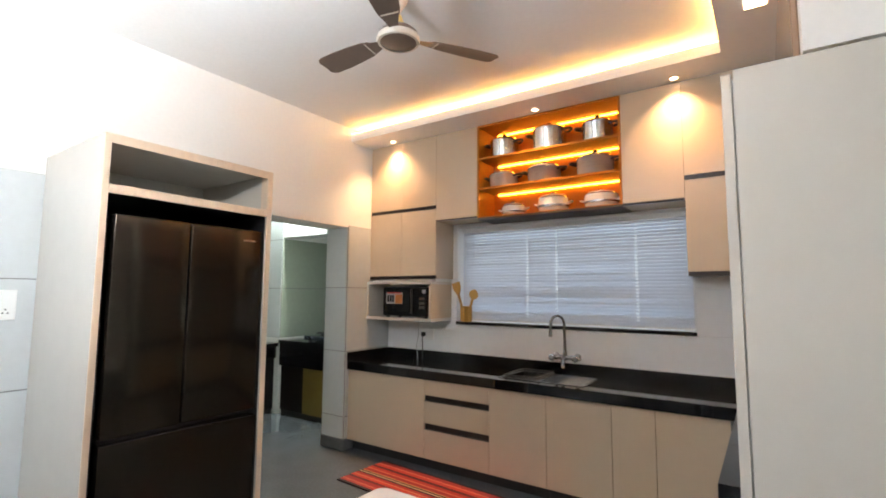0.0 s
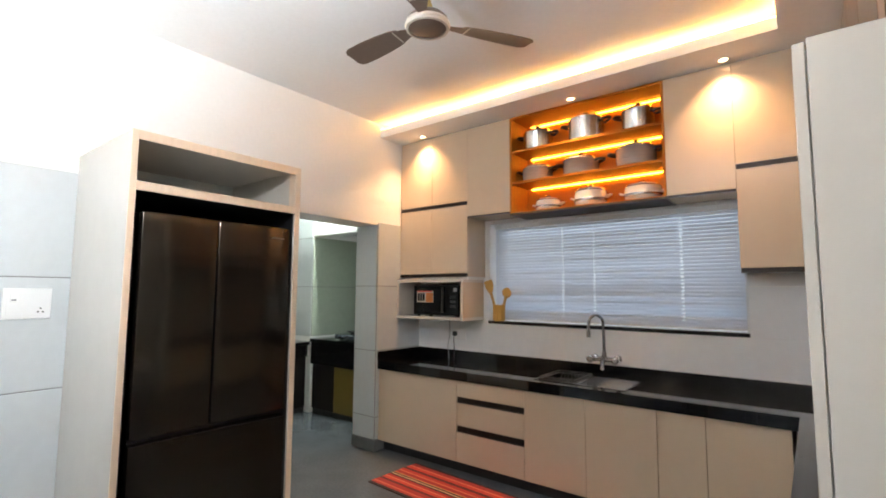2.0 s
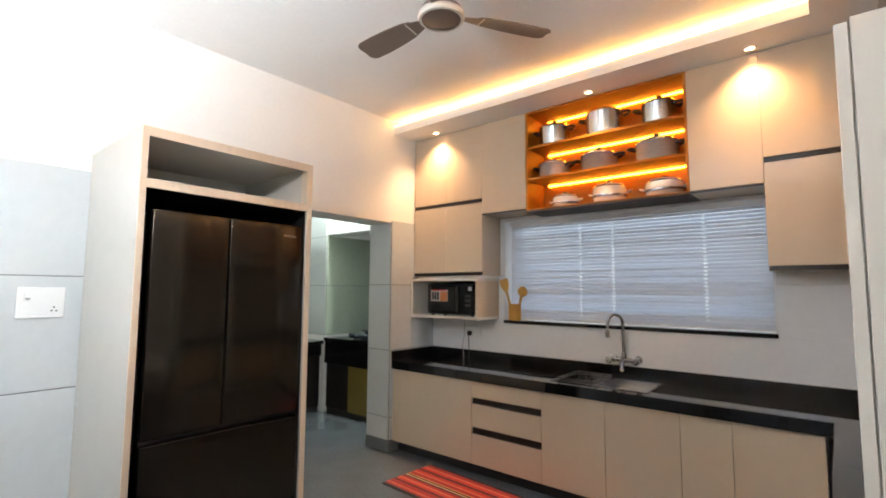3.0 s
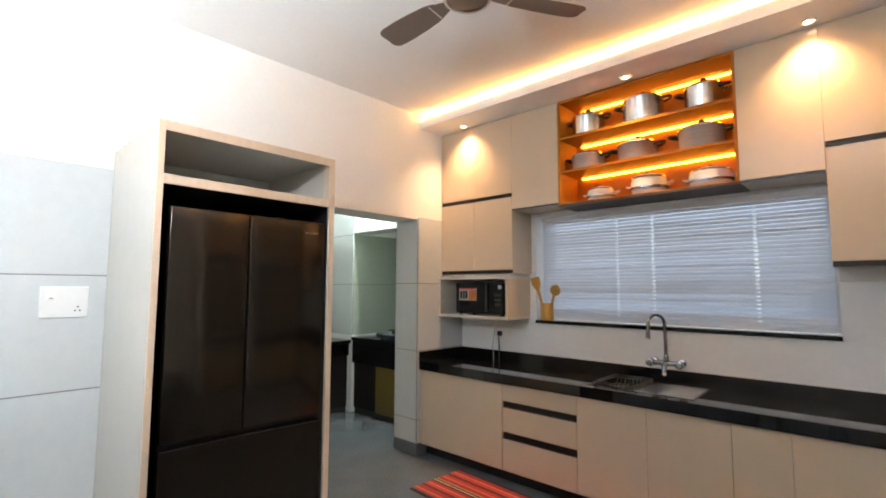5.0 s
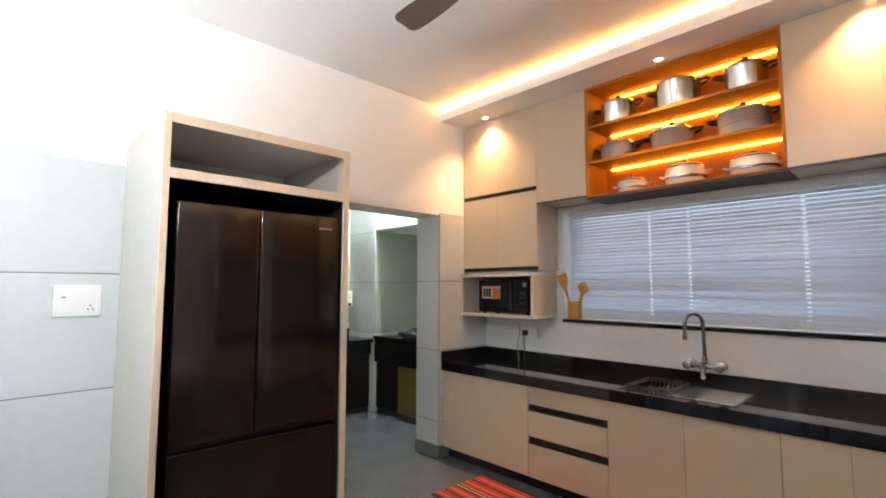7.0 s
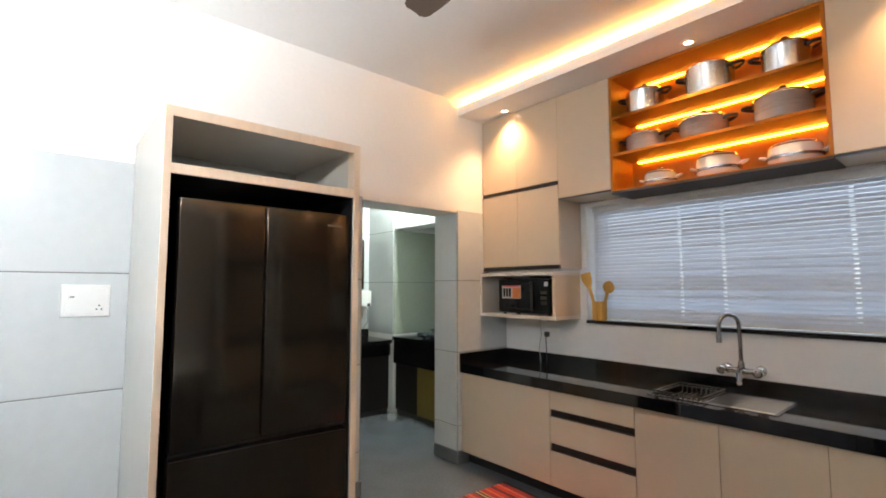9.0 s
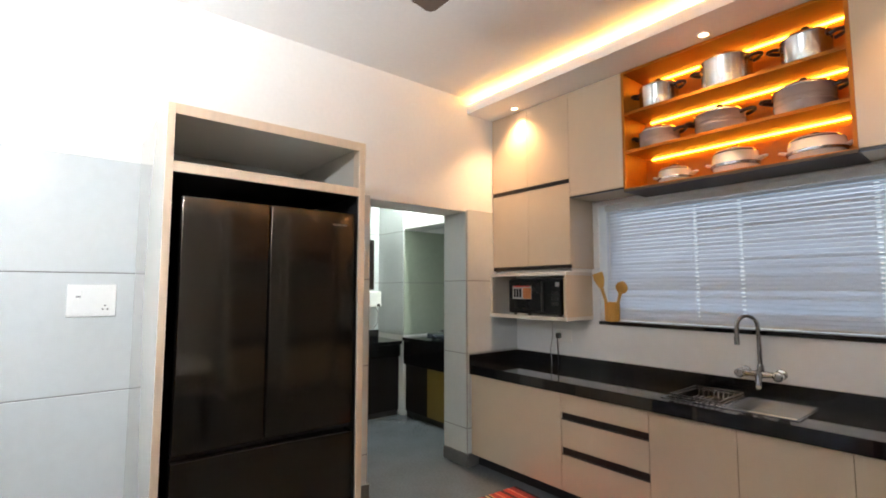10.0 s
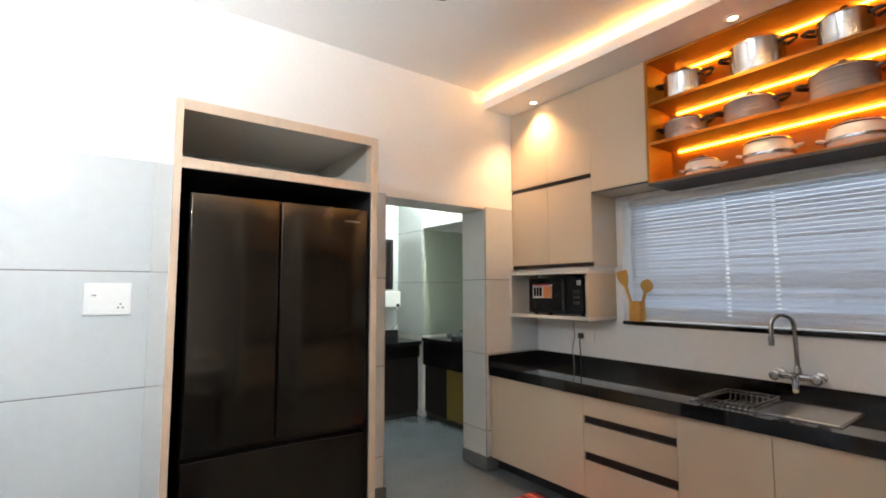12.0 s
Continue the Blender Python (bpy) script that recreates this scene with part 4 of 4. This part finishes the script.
tb = thing("kitchen_table", (2.5, -3.1, 0), "white-topped table in the middle of the kitchen", "table")
TX0, TX1, TY0, TY1 = 2.115, 2.80, -3.7, -2.47
bm = bmesh.new()
outline = []
for cx, cy, a0 in ((TX1 - 0.04, TY1 - 0.04, 0), (TX0 + 0.04, TY1 - 0.04, 90), (TX0 + 0.04, TY0 + 0.04, 180), (TX1 - 0.04, TY0 + 0.04, 270)):
    outline += arc((cx, cy, 0), 0.04, a0, a0 + 90, (1, 0, 0), (0, 1, 0), 6)
lo = [bm.verts.new((p.x, p.y, 0.722)) for p in outline]
hi = [bm.verts.new((p.x, p.y, 0.75)) for p in outline]
for i in range(len(lo)):
    j = (i + 1) % len(lo)
    bm.faces.new((lo[i], lo[j], hi[j], hi[i]))
bm.faces.new(hi), bm.faces.new(lo[::-1])
part("tabletop", bm, TABLE, tb)
part("apron", boxes((TX0 + 0.06, TX1 - 0.06, TY0 + 0.06, TY1 - 0.06, 0.65, 0.7215)), DARKW, tb)
for x in (TX0 + 0.06, TX1 - 0.11):
    for y in (TY0 + 0.06, TY1 - 0.11):
        part("leg", boxes((x, x + 0.05, y, y + 0.05, 0, 0.6495), bevel=0.003), DARKW, tb)

# ---- utility room ----
fc = thing("utility_counter", (-1.9, -1.2, 0), "dark utility counter with a black granite top", "counter")
part("slab", boxes((-2.141, -1.60, -2.6, -0.16, 0.80, 0.84), bevel=0.002), GRANITE, fc)
part("upstand", boxes((-2.141, -2.125, -2.6, -0.16, 0.8405, 0.93)), GRANITE, fc)
part("apron", boxes((-1.665, -1.645, -2.6, -0.16, 0.66, 0.7995)), GRANITE, fc)
for y0, y1 in ((-2.6, -2.0), (-2.0, -1.4), (-1.4, -0.8), (-0.8, -0.162)):
    part("door", boxes((-1.69, -1.67, y0 + 0.002, y1 - 0.002, 0.06, 0.6595), bevel=0.002), DARKW, fc)
part("body", boxes((-2.14, -1.692, -2.6, -0.16, 0.0, 0.7995)), BLACKP, fc)
nc = thing("niche_counter", (-1.0, 0.1, 0), "cooking counter with black granite top and dark doors in the niche", "counter")
part("slab", boxes((-1.595, -WT - 0.002, -0.17, 0.698, 0.84, 0.88), bevel=0.002), GRANITE, nc)
part("apron", boxes((-1.595, -WT - 0.002, -0.15, -0.13, 0.58, 0.8395)), GRANITE, nc)
part("body", boxes((-1.595, -WT - 0.002, -0.098, 0.698, 0.0, 0.8395)), BLACKP, nc)
part("door", boxes((-1.59, -1.19, -0.12, -0.10, 0.06, 0.5795), bevel=0.002), DARKW, nc)
part("door", boxes((-1.187, -0.80, -0.12, -0.10, 0.06, 0.5795), bevel=0.002), OLIVE, nc, "olive-yellow door")
part("door", boxes((-0.797, -0.30, -0.12, -0.10, 0.06, 0.5795), bevel=0.002), DARKW, nc)
gs = thing("gas_stove", (-0.95, 0.1, 0.88), "steel gas stove on the niche counter", "stove")
part("body", boxes((-1.22, -0.60, -0.10, 0.25, 0.895, 0.945), bevel=0.006), SINKS, gs)
for x in (-1.08, -0.76):
    part("burner", lathe(bmesh.new(), [(0, 0.945), (0.045, 0.945), (0.04, 0.965), (0, 0.968)], (x, 0.08, 0), 18), BAKE, gs)
    part("pan_support", tube(bmesh.new(), arc((x, 0.08, 0.972), 0.085, 0, 345, (1, 0, 0), (0, 1, 0), 14), 0.005, 6, True), BAKE, gs)
    part("knob", tube(bmesh.new(), [(x, -0.098, 0.92), (x, -0.125, 0.92)], [0.02, 0.017], 14), CHROME, gs)
for x in (-1.18, -0.64):
    for y in (-0.06, 0.21):
        part("foot", boxes((x, x + 0.03, y, y + 0.03, 0.8802, 0.8955)), BAKE, gs)
uw = thing("window_2", (-2.14, -0.6, 1.42), "dark framed window in the utility room", "window", kind="structure")
part("window_frame", boxes((-2.141, -2.115, -1.05, -0.24, 1.42, 1.46), (-2.141, -2.115, -1.05, -0.24, 1.99, 2.03), (-2.141, -2.115, -0.28, -0.24, 1.46, 1.99), (-2.141, -2.115, -1.05, -1.01, 1.46, 1.99)), PROFILE, uw)
part("pane", boxes((-2.140, -2.13, -1.01, -0.28, 1.46, 1.99)), mat("night_glass", (0.01, 0.01, 0.012), 0.05), uw)
wp = thing("water_purifier", (-2.07, -0.33, 1.2), "white wall-mounted water purifier with a hose", "water purifier")
part("body", boxes((-2.141, -1.98, -0.46, -0.21, 1.21, 1.40), bevel=0.012, seg=2), WHITEP, wp)
part("outlet", boxes((-1.985, -1.965, -0.27, -0.235, 1.215, 1.25), bevel=0.003), BAKE, wp)
part("hose", tube(bmesh.new(), [(-2.11, -0.23, 1.215), (-2.11, -0.18, 1.15), (-2.11, -0.18, 1.02), (-2.11, -0.24, 0.95), (-2.11, -0.25, 0.931)], 0.006, 8), GREYP, wp)

# ---- wall tiles ----
tiled(wall_w, 'x', 0, SY, -2.90, [(0.10, 0.33), (0.33, 0.925), (0.925, 1.515), (1.515, 2.10)], (-4.2,))
tiled(wall_w, 'x', 0, -2.06, DY0, ROWS)
tiled(wall_w, 'x', 0, DY1, -0.002, [(0.10, 0.30), (0.30, 0.90), (0.90, 1.50), (1.50, 2.10)])
tiled(wall_w, 'y', DY1, -WT, 0.0, [(0.10, 0.30), (0.30, 0.90), (0.90, 1.50), (1.50, DZ)], out=-1)
tiled(wall_w, 'y', DY0, -WT, 0.0, [(0.10, 0.30), (0.30, 0.90), (0.90, 1.50), (1.50, DZ)], out=1)
tiled(wall_n, 'y', 0, 0.009, EX - 0.01, [(0.74, WZ0 - 0.003)], (), -1, J=0.0006, m=WTILE)
tiled(wall_n, 'y', 0, 0.009, WX0, [(WZ0 - 0.003, 1.60)], (), -1, J=0.0006, m=WTILE)
tiled(wall_n, 'y', 0, WX1, EX - 0.01, [(WZ0 - 0.003, 1.497)], (), -1, J=0.0006, m=WTILE)
tiled(wall_n, 'y', 0, WX1, EX - 0.01, [(1.50, 2.10)], (), -1, J=0.0006, m=WTILE)
ROWU = [(0.90, 1.50), (1.50, 2.10), (2.10, 2.70)]
wu = bpy.data.objects["wall_utility_far"]
wv = bpy.data.objects["wall_utility_north"]
tiled(wu, 'x', -2.15, -2.6, -0.151, ROWU, (-1.4,))
tiled(wv, 'y', -0.15, -2.141, -1.60, ROWU, (), -1)
tiled(wv, 'y', 0.70, -1.59, -WT, [(0.90, 1.50), (1.50, 2.11)], (-0.9,), -1, m=TILEN)
tiled(wv, 'x', -1.60, -0.15, 0.69, [(0.90, 1.50), (1.50, 2.11)], m=TILEN)
